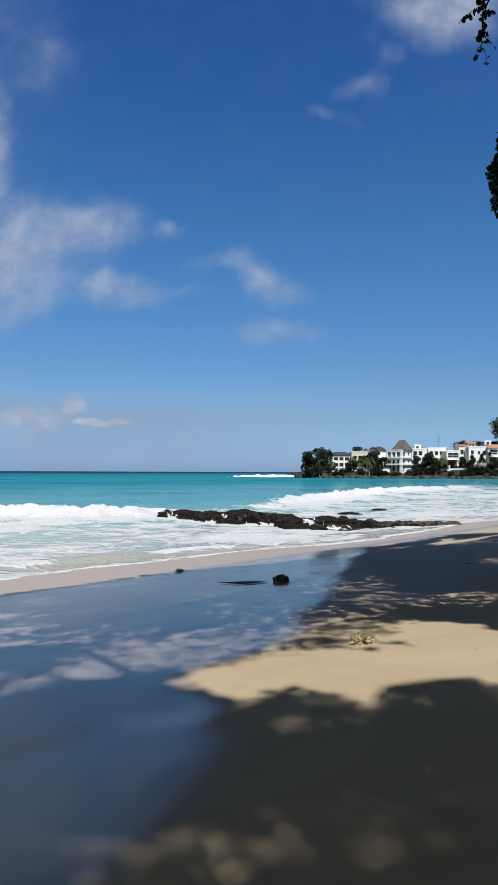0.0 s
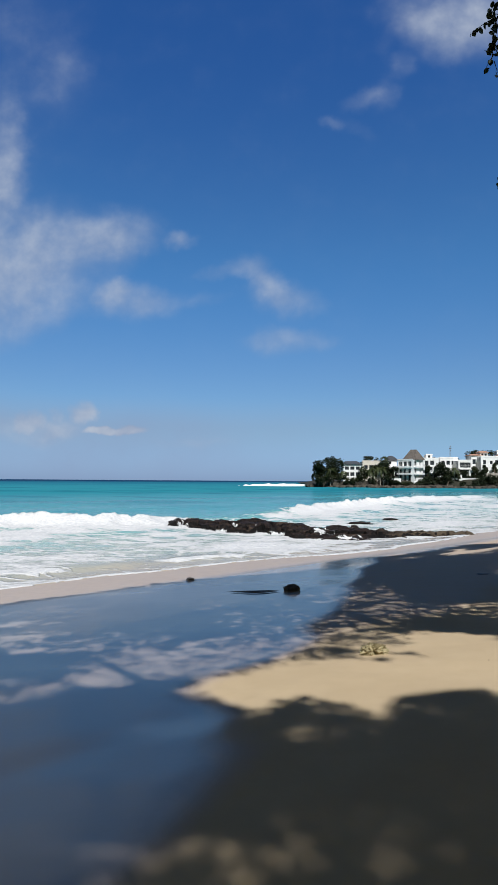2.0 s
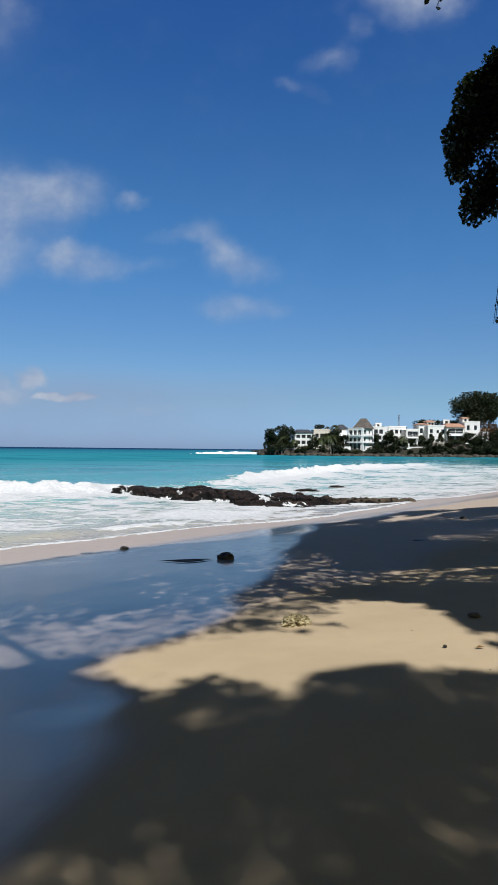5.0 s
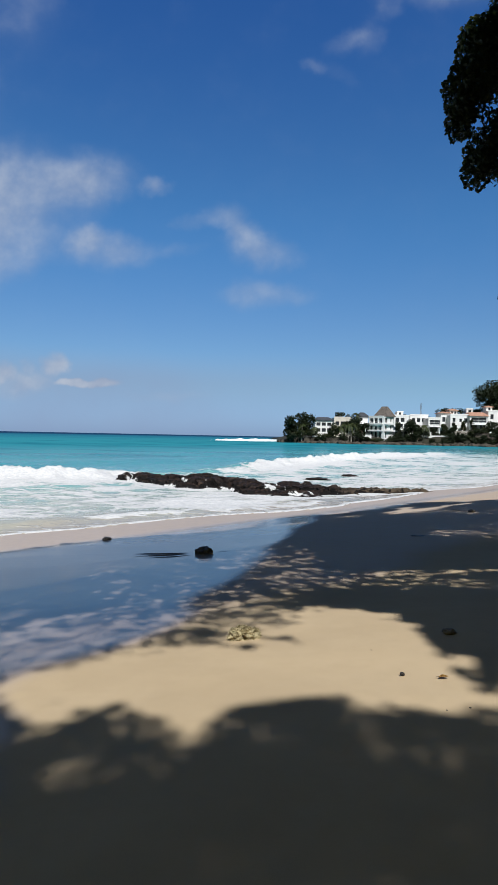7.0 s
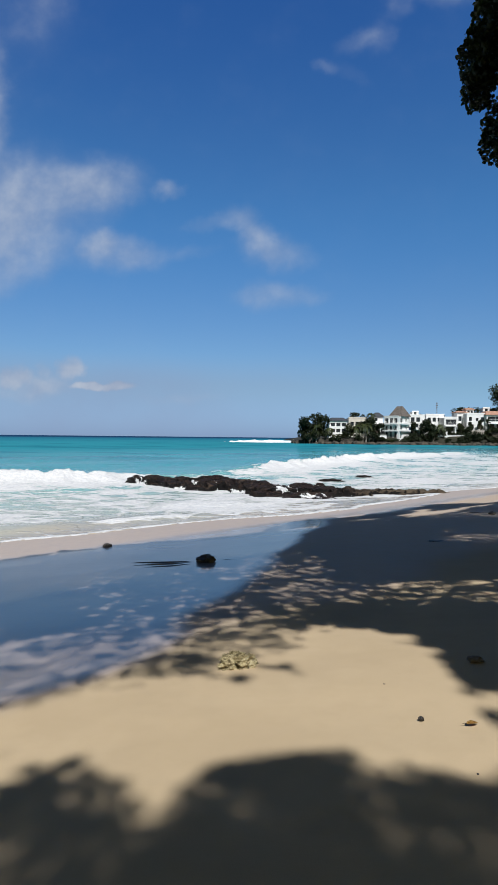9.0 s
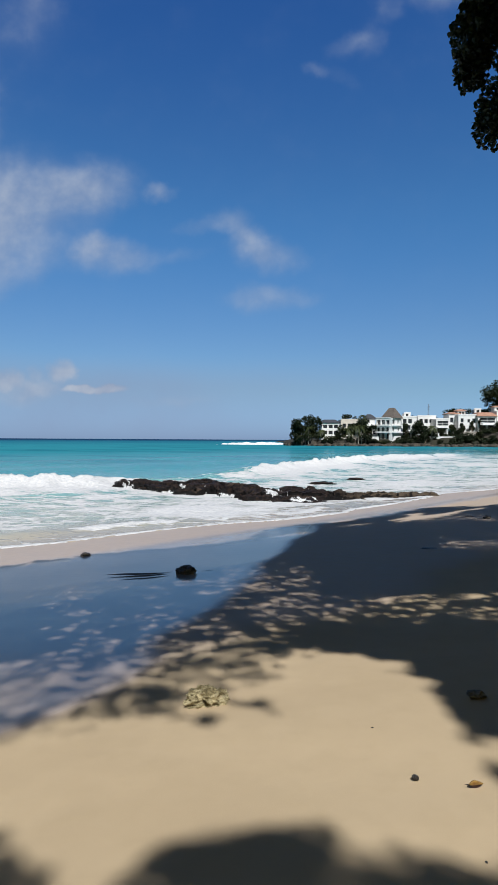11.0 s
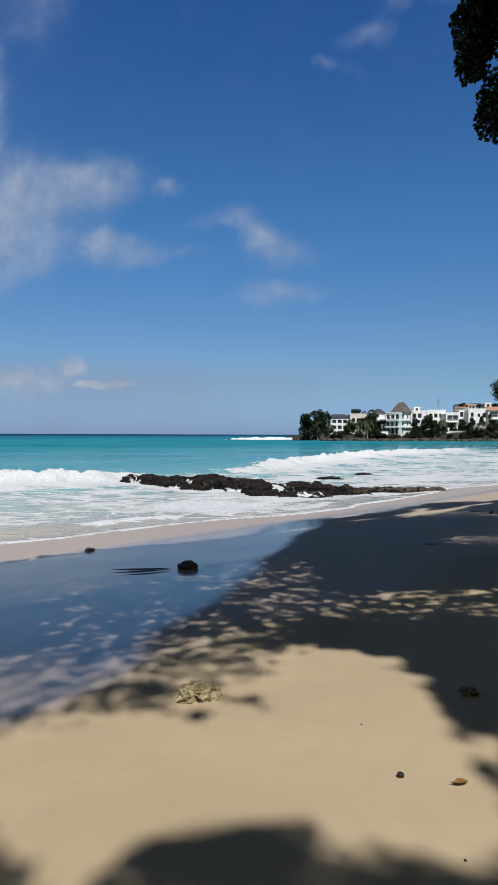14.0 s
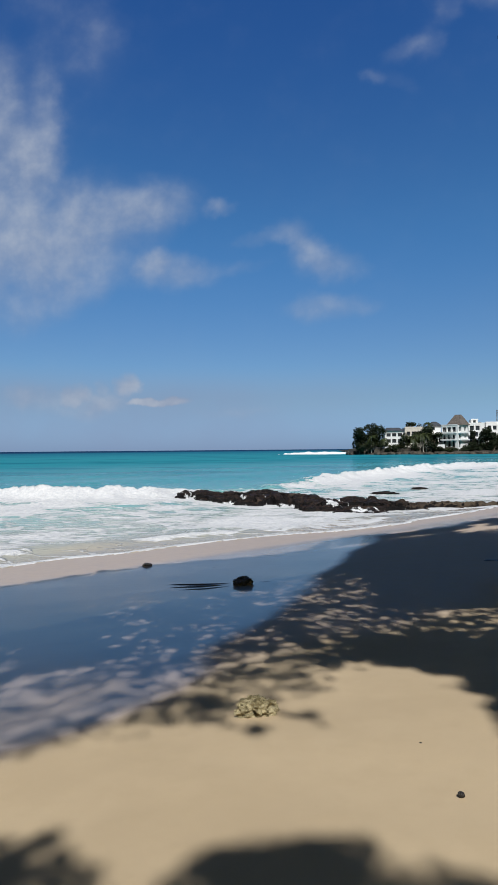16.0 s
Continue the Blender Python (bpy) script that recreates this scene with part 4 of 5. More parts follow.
def overhanging_tree():
    rng = random.Random(23)
    tree = tagged(new("overhanging_tree"), "leaning beach tree with dark leafy branches drooping over the shore", "tree")
    tree.location = (11.5, 9.5, ground_at(11.5, 9.5))
    inv = Matrix.Translation(-tree.location)
    bm = bmesh.new()
    limb(bm, [(11.5, 9.5, 0.3), (11.2, 9.6, 2.4), (10.2, 9.9, 5.0), (8.8, 10.2, 7.4)], 0.34, 0.17, 12, 4, 0.02)
    bm.transform(inv)
    part("trunk", bm, BARK, tree, smooth=True)
    for i, pts in enumerate([
        [(8.8, 10.2, 7.3), (7.4, 10.6, 8.2), (6.0, 10.9, 8.4), (5.0, 10.9, 8.1)],
        [(9.2, 10.1, 6.8), (7.8, 10.9, 7.4), (6.2, 11.3, 7.2), (5.2, 11.3, 6.8)],
        [(8.8, 10.2, 7.3), (7.0, 9.0, 8.8), (4.6, 7.8, 8.9), (3.1, 7.2, 8.2)],
    ]):
        bm = bmesh.new()
        limb(bm, pts, 0.12, 0.03, 8, i + 9, 0.02)
        bm.transform(inv)
        part("limb", bm, BARK, tree, smooth=True)
    # masses of leaves: centre, radius, leaves
    pts, bm = [], bmesh.new()
    # the 9000 and 3000 masses are unseen, added to shade the leaves below
    for c, r, k in [((5.35, 10.9, 8.05), (0.95, 0.8, 0.50), 2000), ((4.86, 10.8, 8.46), (0.24, 0.3, 0.42), 360), ((5.45, 10.9, 8.52), (0.42, 0.5, 0.26), 500), ((4.75, 10.8, 7.9), (0.60, 0.6, 0.60), 1500),
                    ((5.6, 11.0, 7.6), (0.80, 0.7, 0.60), 1900), ((4.32, 10.7, 7.25), (0.40, 0.45, 0.45), 850), ((4.17, 10.6, 6.78), (0.24, 0.3, 0.38), 430), ((4.78, 11.0, 6.45), (0.42, 0.4, 0.40), 480), ((4.52, 10.8, 6.08), (0.24, 0.28, 0.34), 300),
                    ((6.6, 11.0, 8.0), (1.2, 1.0, 0.7), 1300), ((7.4, 8.2, 10.8), (2.5, 1.8, 1.2), 9000), ((6.2, 9.2, 10.2), (1.2, 1.0, 0.7), 3000), ((4.42, 10.7, 8.10), (0.26, 0.3, 0.25), 150)]:
        for _ in range(int(k * 1.6)):
            while True:
                q = Vector([rng.uniform(-1, 1) for _ in range(3)])
                if q.length < 1:
                    break
            pts.append((c[0] + q.x * r[0], c[1] + q.y * r[1], c[2] + q.z * r[2]))
    for c, k in [((4.85, 11.1, 6.8), 6), ((5.15, 11.2, 6.7), 7), ((4.95, 11.0, 6.6), 6), ((5.5, 11.2, 6.9), 6)]:
        for _ in range(k):
            e = (c[0] + rng.gauss(0, 0.14), c[1] + rng.gauss(0, 0.14), c[2] - rng.uniform(0.20, 0.68))
            leafy_twig(bm, pts, (c[0] + rng.gauss(0, 0.15), c[1], c[2] + 0.4), e, rng, 40, 0.15, 0.055)
    for _ in range(3):
        leafy_twig(bm, pts, (5.45, 11.2, 6.5), (5.07 + rng.uniform(-0.03, 0.14), 11.00 + rng.uniform(-0.1, 0.1), 4.13 + rng.uniform(-0.05, 0.10)), rng, 45, 0.1, 0.05)
    bm.transform(inv)
    part("twigs", bm, TWIGBARK, tree)
    V, F = leaf_arrays([(p[0] + 0.09, p[1], p[2]) for p in pts], 0.076, 31, 0.5)
    part("foliage", from_arrays("foliage", V - np.array(tree.location), F, LEAF), None, tree)
    # thin bare sprig that hangs in front of the rest
    pts, bm = [], bmesh.new()
    limb(bm, [(3.1, 7.2, 8.2), (2.75, 7.1, 7.7), (2.62, 7.1, 7.3), (2.60, 7.1, 6.95)], 0.016, 0.004, 5, 2, 0.012)
    for k in range(9):
        z = 7.0 + k * 0.09
        leafy_twig(bm, pts, (2.63, 7.1, z), (2.62 + rng.uniform(-0.22, 0.12), 7.1 + rng.uniform(-0.15, 0.15), z - rng.uniform(0.04, 0.2)), rng, 3 if z < 7.25 else 12, 0.1, 0.022, 0.006)
    bm.transform(inv)
    part("sprig", bm, TWIGBARK, tree)
    V, F = leaf_arrays(pts, 0.075, 37, 0.6)
    part("sprig_leaves", from_arrays("sprig_leaves", V - np.array(tree.location), F, LEAF), None, tree)


shade_tree()
overhanging_tree()


def sea_spray():
    """Drops thrown up along the breaking crests and at the seaward end of the reef."""
    rng = np.random.default_rng(17)
    a = np.concatenate([rng.uniform(8, 21, 1500), rng.uniform(36, 75, 1500)])
    c = np.interp(a, [0, 11, 18, 24, 32, 40, 71, 120], [41.5, 35.5, 29.5, 29.0, 30.5, 34, 41, 52]) + rng.normal(0, 0.9, len(a))
    x, y = xy(a, c)
    z = SEA_LEVEL + 0.45 + np.abs(rng.normal(0, 0.28, len(a)))
    n = 1100
    x = np.concatenate([x, -6.9 + rng.normal(0, 0.7, n)])
    y = np.concatenate([y, 36.9 + rng.normal(0, 0.6, n)])
    z = np.concatenate([z, SEA_LEVEL + 0.15 + np.abs(rng.normal(0, 0.30, n))])
    P = np.stack([x, y, z], -1)
    r = rng.uniform(0.003, 0.009, len(P))[:, None]
    corners = np.array([(1, 1, 1), (1, -1, -1), (-1, 1, -1), (-1, -1, 1)]) * 0.7
    V = np.stack([P + r * k * rng.uniform(0.6, 1.4, (len(P), 3)) for k in corners], 1).reshape(-1, 3)
    b = np.arange(len(P))[:, None] * 4
    F = np.concatenate([b + np.array([f]) for f in ((0, 1, 2), (0, 3, 1), (0, 2, 3), (1, 3, 2))], 0)
    tagged(new("sea_spray", from_arrays("sea_spray", V, F, FOAM)), "fine white spray over the breaking waves", "spray", kind="stuff")


FOAM = simple("white sea foam", (0.70, 0.74, 0.76), (0.86, 0.87, 0.88), 0.6, 0.8, 0.6, 0.1)
sea_spray()
fallen_leaf(2.53, 5.555, 0.075, 14)


def shadow_ripple(pts, width, height):
    """A low ridge in the wet sand, coloured dark to stand for a small wave's shadow."""
    bm = bmesh.new()
    rows = []
    for i in range(25):
        t = i / 24
        k = t * (len(pts) - 1)
        j = min(int(k), len(pts) - 2)
        x = pts[j][0] + (pts[j + 1][0] - pts[j][0]) * (k - j)
        y = pts[j][1] + (pts[j + 1][1] - pts[j][1]) * (k - j) + 0.02 * math.sin(t * 9)
        w, h = width * math.sin(math.pi * (0.04 + 0.92 * t)), height * math.sin(math.pi * (0.04 + 0.92 * t))
        z = ground_at(x, y)
        rows.append([bm.verts.new((x, y + u * w, z + v * h - 0.006)) for u, v in ((-1, 0), (-0.4, 0.8), (0, 1), (0.4, 0.6), (1, 0))])
    for r, q in zip(rows, rows[1:]):
        for j in range(4):
            bm.faces.new((r[j], q[j], q[j + 1], r[j + 1]))
    ob = new("shadow_ripple", bpy.data.meshes.new("shadow_ripple"))
    bm.to_mesh(ob.data)
    bm.free()
    ob.data.materials.append(RIPPLESHADE)
    ob.data.polygons.foreach_set("use_smooth", [True] * len(ob.data.polygons))
    tagged(ob, "low ridge of wet sand beside a stone, darkened as ripple shadow", "sand ripple", "ripples in the wet sand")


shadow_ripple([(-1.0, 12.66), (-0.4, 12.56), (0.25, 12.46)], 0.030, 0.022)
shadow_ripple([(-0.95, 12.30), (-0.3, 12.34), (0.22, 12.38)], 0.026, 0.020)
shadow_ripple([(-0.70, 12.02), (-0.2, 12.10), (0.26, 12.22)], 0.028, 0.018)
shadow_ripple([(0.5, 12.42), (0.75, 12.52), (1.0, 12.60)], 0.030, 0.016)


# ---- headland across the bay ----
def box(bm, x0, x1, y0, y1, z0, z1):
    v = [bm.verts.new(p) for p in ((x0, y0, z0), (x1, y0, z0), (x1, y1, z0), (x0, y1, z0), (x0, y0, z1), (x1, y0, z1), (x1, y1, z1), (x0, y1, z1))]
    for f in ((3, 2, 1, 0), (4, 5, 6, 7), (0, 1, 5, 4), (1, 2, 6, 5), (2, 3, 7, 6), (3, 0, 4, 7)):
        bm.faces.new([v[i] for i in f])


def headland():
    """Rocky point: a low shelf, a cliff foot and a rising back."""
    xs, ys = np.arange(17, 330, 1.5), np.arange(262, 420, 1.5)
    X, Y = np.meshgrid(xs, ys, indexing="ij")
    front = np.interp(X, [17, 20, 30, 60, 90, 130, 200, 330], [300, 271, 266.5, 265, 264, 263, 250, 200]) + (fbm(X * 0.15, X * 0, 3, 90) - 0.5) * 4
    d = Y - front
    top = np.interp(X, [8, 16, 24, 60, 100, 125, 330], [-1, 0.4, 1.2, 2.2, 4.0, 5.5, 9])
    Zh = np.where(d < 0, -2.0, -2.0 + (top + 2.0) * ramp(d, 0, 5) + np.clip(d - 9, 0, 60) * 0.13 * ramp(X, 20, 60))
    Zh += (fbm(X * 0.35, Y * 0.35, 4, 95) - 0.5) * 1.2 * ramp(d, -1, 3)
    ni, nj = X.shape
    idx = np.arange(ni * nj).reshape(ni, nj)
    faces = np.stack([idx[:-1, :-1], idx[1:, :-1], idx[1:, 1:], idx[:-1, 1:]], -1).reshape(-1, 4)
    tagged(new("headland", from_arrays("headland", np.stack([X, Y, Zh], -1).reshape(-1, 3), faces, SOIL, True)), "low rocky headland covered with scrub and gardens", "headland", kind="structure")


def facade(bm, x0, x1, z0, z1, y, depth, holes, recess=0.45):
    """A house body whose front has real recessed openings: holes as (x0, x1, z0, z1)."""
    xc = sorted({x0, x1, *[h[0] for h in holes], *[h[1] for h in holes]})
    zc = sorted({z0, z1, *[h[2] for h in holes], *[h[3] for h in holes]})
    quad = lambda *p: bm.faces.new([bm.verts.new(q) for q in p])
    for xa, xb in zip(xc, xc[1:]):
        for za, zb in zip(zc, zc[1:]):
            mx, mz = (xa + xb) / 2, (za + zb) / 2
            if not any(h[0] < mx < h[1] and h[2] < mz < h[3] for h in holes):
                quad((xa, y, za), (xb, y, za), (xb, y, zb), (xa, y, zb))
    for ha, hb, hc, hd in holes:
        r = y + recess
        quad((ha, y, hc), (ha, r, hc), (ha, r, hd), (ha, y, hd))
        quad((hb, r, hc), (hb, y, hc), (hb, y, hd), (hb, r, hd))
        quad((ha, r, hd), (hb, r, hd), (hb, y, hd), (ha, y, hd))
        quad((ha, y, hc), (hb, y, hc), (hb, r, hc), (ha, r, hc))
    b = y + depth
    quad((x1, y, z0), (x1, b, z0), (x1, b, z1), (x1, y, z1))
    quad((x0, b, z0), (x0, y, z0), (x0, y, z1), (x0, b, z1))
    quad((x1, b, z0), (x0, b, z0), (x0, b, z1), (x1, b, z1))
    quad((x0, y, z1), (x1, y, z1), (x1, b, z1), (x0, b, z1))


def hip_roof(x0, x1, y0, y1, z, rise, ridge=0.4, eave=0.5):
    bm = bmesh.new()
    x0, x1, y0, y1 = x0 - eave, x1 + eave, y0 - eave, y1 + eave
    cx, cy, k, q = (x0 + x1) / 2, (y0 + y1) / 2, (x1 - x0) / 2 * ridge, (y1 - y0) / 2 * ridge * 0.4
    lo = [bm.verts.new(p) for p in ((x0, y0, z), (x1, y0, z), (x1, y1, z), (x0, y1, z))]
    up = [bm.verts.new((p.co.x, p.co.y, z + 0.22)) for p in lo]
    hi = [bm.verts.new(p) for p in ((cx - k, cy - q, z + rise), (cx + k, cy - q, z + rise), (cx + k, cy + q, z + rise), (cx - k, cy + q, z + rise))]
    bm.faces.new(lo[::-1])
    bm.faces.new(hi)
    for i in range(4):
        j = (i + 1) % 4
        bm.faces.new((lo[i], lo[j], up[j], up[i]))
        bm.faces.new((up[i], up[j], hi[j], hi[i]))
    return bm


def house(x0, x1, z0, z1, y, depth, label, holes, wall=STUCCO, roof=None, rise=2.0, ridge=0.4, turn=0.0, balconies=(), parapet=True):
    """holes: relative (x, z, width, height) from the lower left corner."""
    ob = tagged(new("house"), label, "house", "houses on the headland")
    ob.matrix_world = pose((x0 + x1) / 2, y, z0, 0, 0, turn)
    w, h = x1 - x0, z1 - z0
    real = [(-w / 2 + a, -w / 2 + min(a + c * 1.2, w - 0.15), b, min(b + d * 1.2, h - 0.15)) for a, b, c, d in holes]
    bm = bmesh.new()
    facade(bm, -w / 2, w / 2, -2.5, h, 0, depth, real)
    if roof is None and parapet:
        box(bm, -w / 2 - 0.12, w / 2 + 0.12, -0.12, 0.25, h - 0.12, h + 0.45)
        box(bm, w / 2 - 0.2, w / 2 + 0.12, 0.252, depth, h - 0.12, h + 0.45)
    part("wall", bm, wall, ob)
    if roof is not None:
        part("roof", hip_roof(-w / 2, w / 2, 0, depth, h + 0.02, rise, ridge), roof, ob)
    for a, b, c, d in real:
        bm = bmesh.new()
        box(bm, a + 0.02, b - 0.02, 0.36, 0.43, c + 0.02, d - 0.02)
        win = part("window", bm, GLASS, ob)
        if b - a > 2.2:
            bm = bmesh.new()
            box(bm, (a + b) / 2 - 0.04, (a + b) / 2 + 0.04, 0.28, 0.355, c + 0.03, d - 0.03)
            box(bm, a + 0.03, b - 0.03, 0.27, 0.352, (c + d) / 2 - 0.04, (c + d) / 2 + 0.04)
            part("frame", bm, STUCCO, win)
    for a, b, z in balconies:
        bm = bmesh.new()
        box(bm, -w / 2 + a, -w / 2 + b, -1.5, -0.004, z - 0.2, z)
        box(bm, -w / 2 + a, -w / 2 + b, -1.5, -1.38, z + 0.75, z + 0.9)
        k = a
        while k < b:
            box(bm, -w / 2 + k, -w / 2 + k + 0.08, -1.48, -1.40, z + 0.002, z + 0.748)
            k += 0.4
        part("balcony", bm, wall, ob)
    return ob


def row(x, z, w, h, step, n):
    return [(x + i * step, z, w, h) for i in range(n)]


headland()
house(31.7, 39.6, 3.4, 9.3, 273, 9, "white two-storey house with a dark hipped roof", row(0.7, 0.9, 1.5, 1.3, 2.4, 3) + row(0.7, 3.6, 1.5, 1.2, 2.4, 3), roof=SLATE, rise=1.6, ridge=0.55)
house(41.5, 49.8, 3.3, 11.0, 282, 9, "cream two-storey house half hidden by palms", row(0.8, 1.0, 1.3, 1.5, 2.3, 3) + row(0.8, 4.2, 1.3, 1.5, 2.3, 3), wall=CREAM)
house(50.3, 56.8, 3.0, 7.7, 276, 8, "low white annexe behind shrubs", row(0.7, 1.4, 1.2, 1.4, 2.0, 3))
def corner_house():
    """Three storeys with two open fronts that meet at a corner, under a steep shingle roof with a flat top."""
    ob = tagged(new("house"), "white three-storey corner house with loggias and a steep shingle roof", "house", "houses on the headland")
    ob.matrix_world = pose(60.9, 267.6, 1.6, 0, 0, -45)
    w, h = 7.4, 9.8
    left = [(-7.0, -5.2, 7.0, 9.1), (-4.7, -2.9, 7.0, 9.1), (-2.4, -0.6, 7.0, 9.1), (-6.9, -5.5, 4.0, 5.8), (-4.6, -3.2, 4.0, 5.8), (-2.3, -0.9, 4.0, 5.8), (-6.7, -5.3, 0.5, 3.2), (-4.5, -3.1, 0.5, 3.2), (-2.3, -0.9, 0.5, 3.2)]
    right = [(0.5, 2.6, 7.2, 9.1), (4.6, 6.0, 7.4, 8.9), (0.6, 2.2, 4.1, 5.9), (4.8, 5.9, 4.2, 5.8), (0.7, 1.9, 0.4, 3.0)]
    quarter = Matrix.Rotation(radians(90), 4, "Z")
    bm = bmesh.new()
    facade(bm, -w, 0, -2.5, h, 0, w, left, 0.8)
    part("wall", bm, STUCCO, ob)
    bm = bmesh.new()
    facade(bm, 0.004, w, -2.5, h, -0.55, 0.54, right, 0.5)
    bm.transform(quarter)
    part("wall", bm, STUCCO, ob)
    for holes, turn, deep in ((left, None, 0.62), (right, quarter, -0.12)):
        for a, b, c, d in holes:
            bm = bmesh.new()
            box(bm, a + 0.02, b - 0.02, deep, deep + 0.07, c + 0.02, d - 0.02)
            if turn is not None:
                bm.transform(turn)
            win = part("window", bm, GLASS, ob)
            bm = bmesh.new()
            for k in range(1, 1 + round((b - a) / 1.1)):
                x = a + (b - a) * k / (1 + round((b - a) / 1.1))
                box(bm, x - 0.03, x + 0.03, deep - 0.06, deep - 0.004, c + 0.03, d - 0.03)
            box(bm, a + 0.03, b - 0.03, deep - 0.12, deep - 0.064, c + 0.03, c + 0.10)
            if turn is not None:
                bm.transform(turn)
            part("frame", bm, STUCCO, win)
    # floor slabs that stand proud as balconies, with low parapets
    for z in (3.6, 6.6):
        for x0, x1, y0, y1 in ((-w, 0.0, -1.1, -0.004), (0.56, 1.5, 0.0, w)):
            bm = bmesh.new()
            box(bm, x0, x1, y0, y1, z - 0.22, z)
            if x1 <= 0:
                box(bm, x0, x1, y0, y0 + 0.12, z + 0.004, z + 0.42)
            else:
                box(bm, x1 - 0.12, x1, y0, y1, z + 0.004, z + 0.42)
            part("balcony", bm, STUCCO, ob)
    part("roof", hip_roof(-5.0, 0.7, 1.2, 7.6, h + 0.02, 4.6, 0.36), SHINGLE, ob)
    bm = bmesh.new()
    box(bm, -w - 0.12, 0.12, -0.12, 0.25, h + 0.004, h + 0.40)
    part("parapet", bm, STUCCO, ob)


corner_house()
house(53.0, 57.6, 9.4, 11.6, 284, 7, "house with a dark slate roof behind the seafront", [(0.8, 0.4, 1.0, 1.2)], roof=SLATE, rise=2.2, ridge=0.3)
house(67.4, 74.2, 2.0, 12.2, 275, 9, "white terraced villa with balconies", row(0.6, 1.0, 1.2, 1.8, 2.0, 3) + row(0.6, 4.4, 1.2, 1.8, 2.0, 3) + row(0.6, 7.4, 1.4, 1.6, 2.4, 2), balconies=[(0.1, 6.5, 4.0)])
house(77.0, 85.3, 6.2, 12.9, 284, 8, "white flat-roofed house behind dark shrubs", row(0.8, 3.6, 1.3, 1.5, 2.3, 3))
house(83.1, 88.6, 4.3, 11.4, 276, 8, "white stepped villa with deep terraces", [(0.6, 0.8, 4.0, 1.9), (0.6, 3.9, 4.0, 2.0)], balconies=[(0.0, 5.3, 3.4)])
house(89.7, 94.4, 5.1, 13.8, 279, 8, "tall narrow white villa", [(0.6, 4.9, 1.2, 1.8), (2.6, 4.9, 1.2, 1.8), (0.7, 1.5, 3.0, 1.8)], roof=CLAY, rise=0.9)
house(92.3, 100.7, 5.3, 13.1, 274, 9, "white villa with small arched windows", [(1.0, 4.6, 1.1, 1.5), (4.0, 4.6, 1.0, 1.2), (6.2, 4.4, 1.2, 1.6), (1.2, 1.0, 1.6, 1.8), (4.6, 1.0, 2.0, 1.8)])
house(100.3, 108.2, 5.2, 12.5, 272, 9, "white villa with a terracotta roof and loggia", [(0.7, 4.4, 5.6, 1.9), (0.8, 1.0, 2.2, 2.0), (4.4, 1.0, 2.2, 2.0)], roof=CLAY, rise=1.9, ridge=0.7, balconies=[(0.4, 6.8, 3.7)])
house(109.6, 116.7, 6.1, 15.1, 275, 9, "white gabled villa among red shrubs", [(1.0, 5.4, 1.2, 1.8), (4.4, 5.4, 1.2, 1.8), (1.2, 1.8, 1.6, 1.8)])
house(119.7, 129.1, 6.7, 11.4, 280, 9, "low white house behind the big tree", row(1.0, 1.5, 1.3, 1.5, 2.5, 3), roof=CLAY, rise=1.5)


house(94.0, 97.4, 12.9, 15.2, 280, 5, "small white roof pavilion above a villa", [(0.6, 0.5, 0.9, 1.2), (2.0, 0.5, 0.9, 1.2)], roof=CLAY, rise=0.9)
house(103.0, 106.0, 14.2, 16.2, 284, 4, "small white rooftop room", [(0.9, 0.5, 1.1, 1.0)])
house(110.6, 113.4, 15.4, 17.0, 280, 4, "white gabled rooftop room", [(0.9, 0.4, 0.9, 0.9)], roof=CLAY, rise=0.8)
house(69.6, 72.4, 12.4, 14.0, 279, 4, "white rooftop stair room", [(0.8, 0.3, 0.9, 1.0)])
house(86.4, 89.2, 2.6, 6.6, 271.5, 3, "white stepped terrace block", [(0.6, 1.6, 1.5, 1.4)])
house(77.6, 81.0, 3.4, 6.2, 271.5, 4, "low white pool house behind shrubs", [(0.6, 0.6, 2.0, 1.4)])


def garden_wall(x0, x1, y, z0, z1, mat, label):
    bm = bmesh.new()
    box(bm, x0, x1, y, y + 0.6, z0, z1)
    box(bm, x0 - 0.1, x1 + 0.1, y - 0.1, y + 0.7, z1 + 0.002, z1 + 0.18)
    ob = new("garden_wall", bpy.data.meshes.new("garden_wall"))
    bm.to_mesh(ob.data)
    bm.free()
    ob.data.materials.append(mat)
    tagged(ob, label, "wall")


garden_wall(78.4, 90.0, 268.5, -0.5, 3.4, STUCCO, "white garden wall above the rocks")
garden_wall(100.8, 124.0, 267.2, -1.5, 4.9, CLIFF, "dark stone sea wall below the villas")
garden_wall(52.5, 56.0, 268.2, -0.5, 3.2, STUCCO, "short white terrace wall beside the tall house")
garden_wall(26.5, 46.0, 267.6, -1.0, 1.7, CLIFF, "low dark stone sea wall under the palms")
garden_wall(93.0, 100.0, 270.5, 0.0, 5.6, WALLSTONE, "pale stone retaining wall with steps")


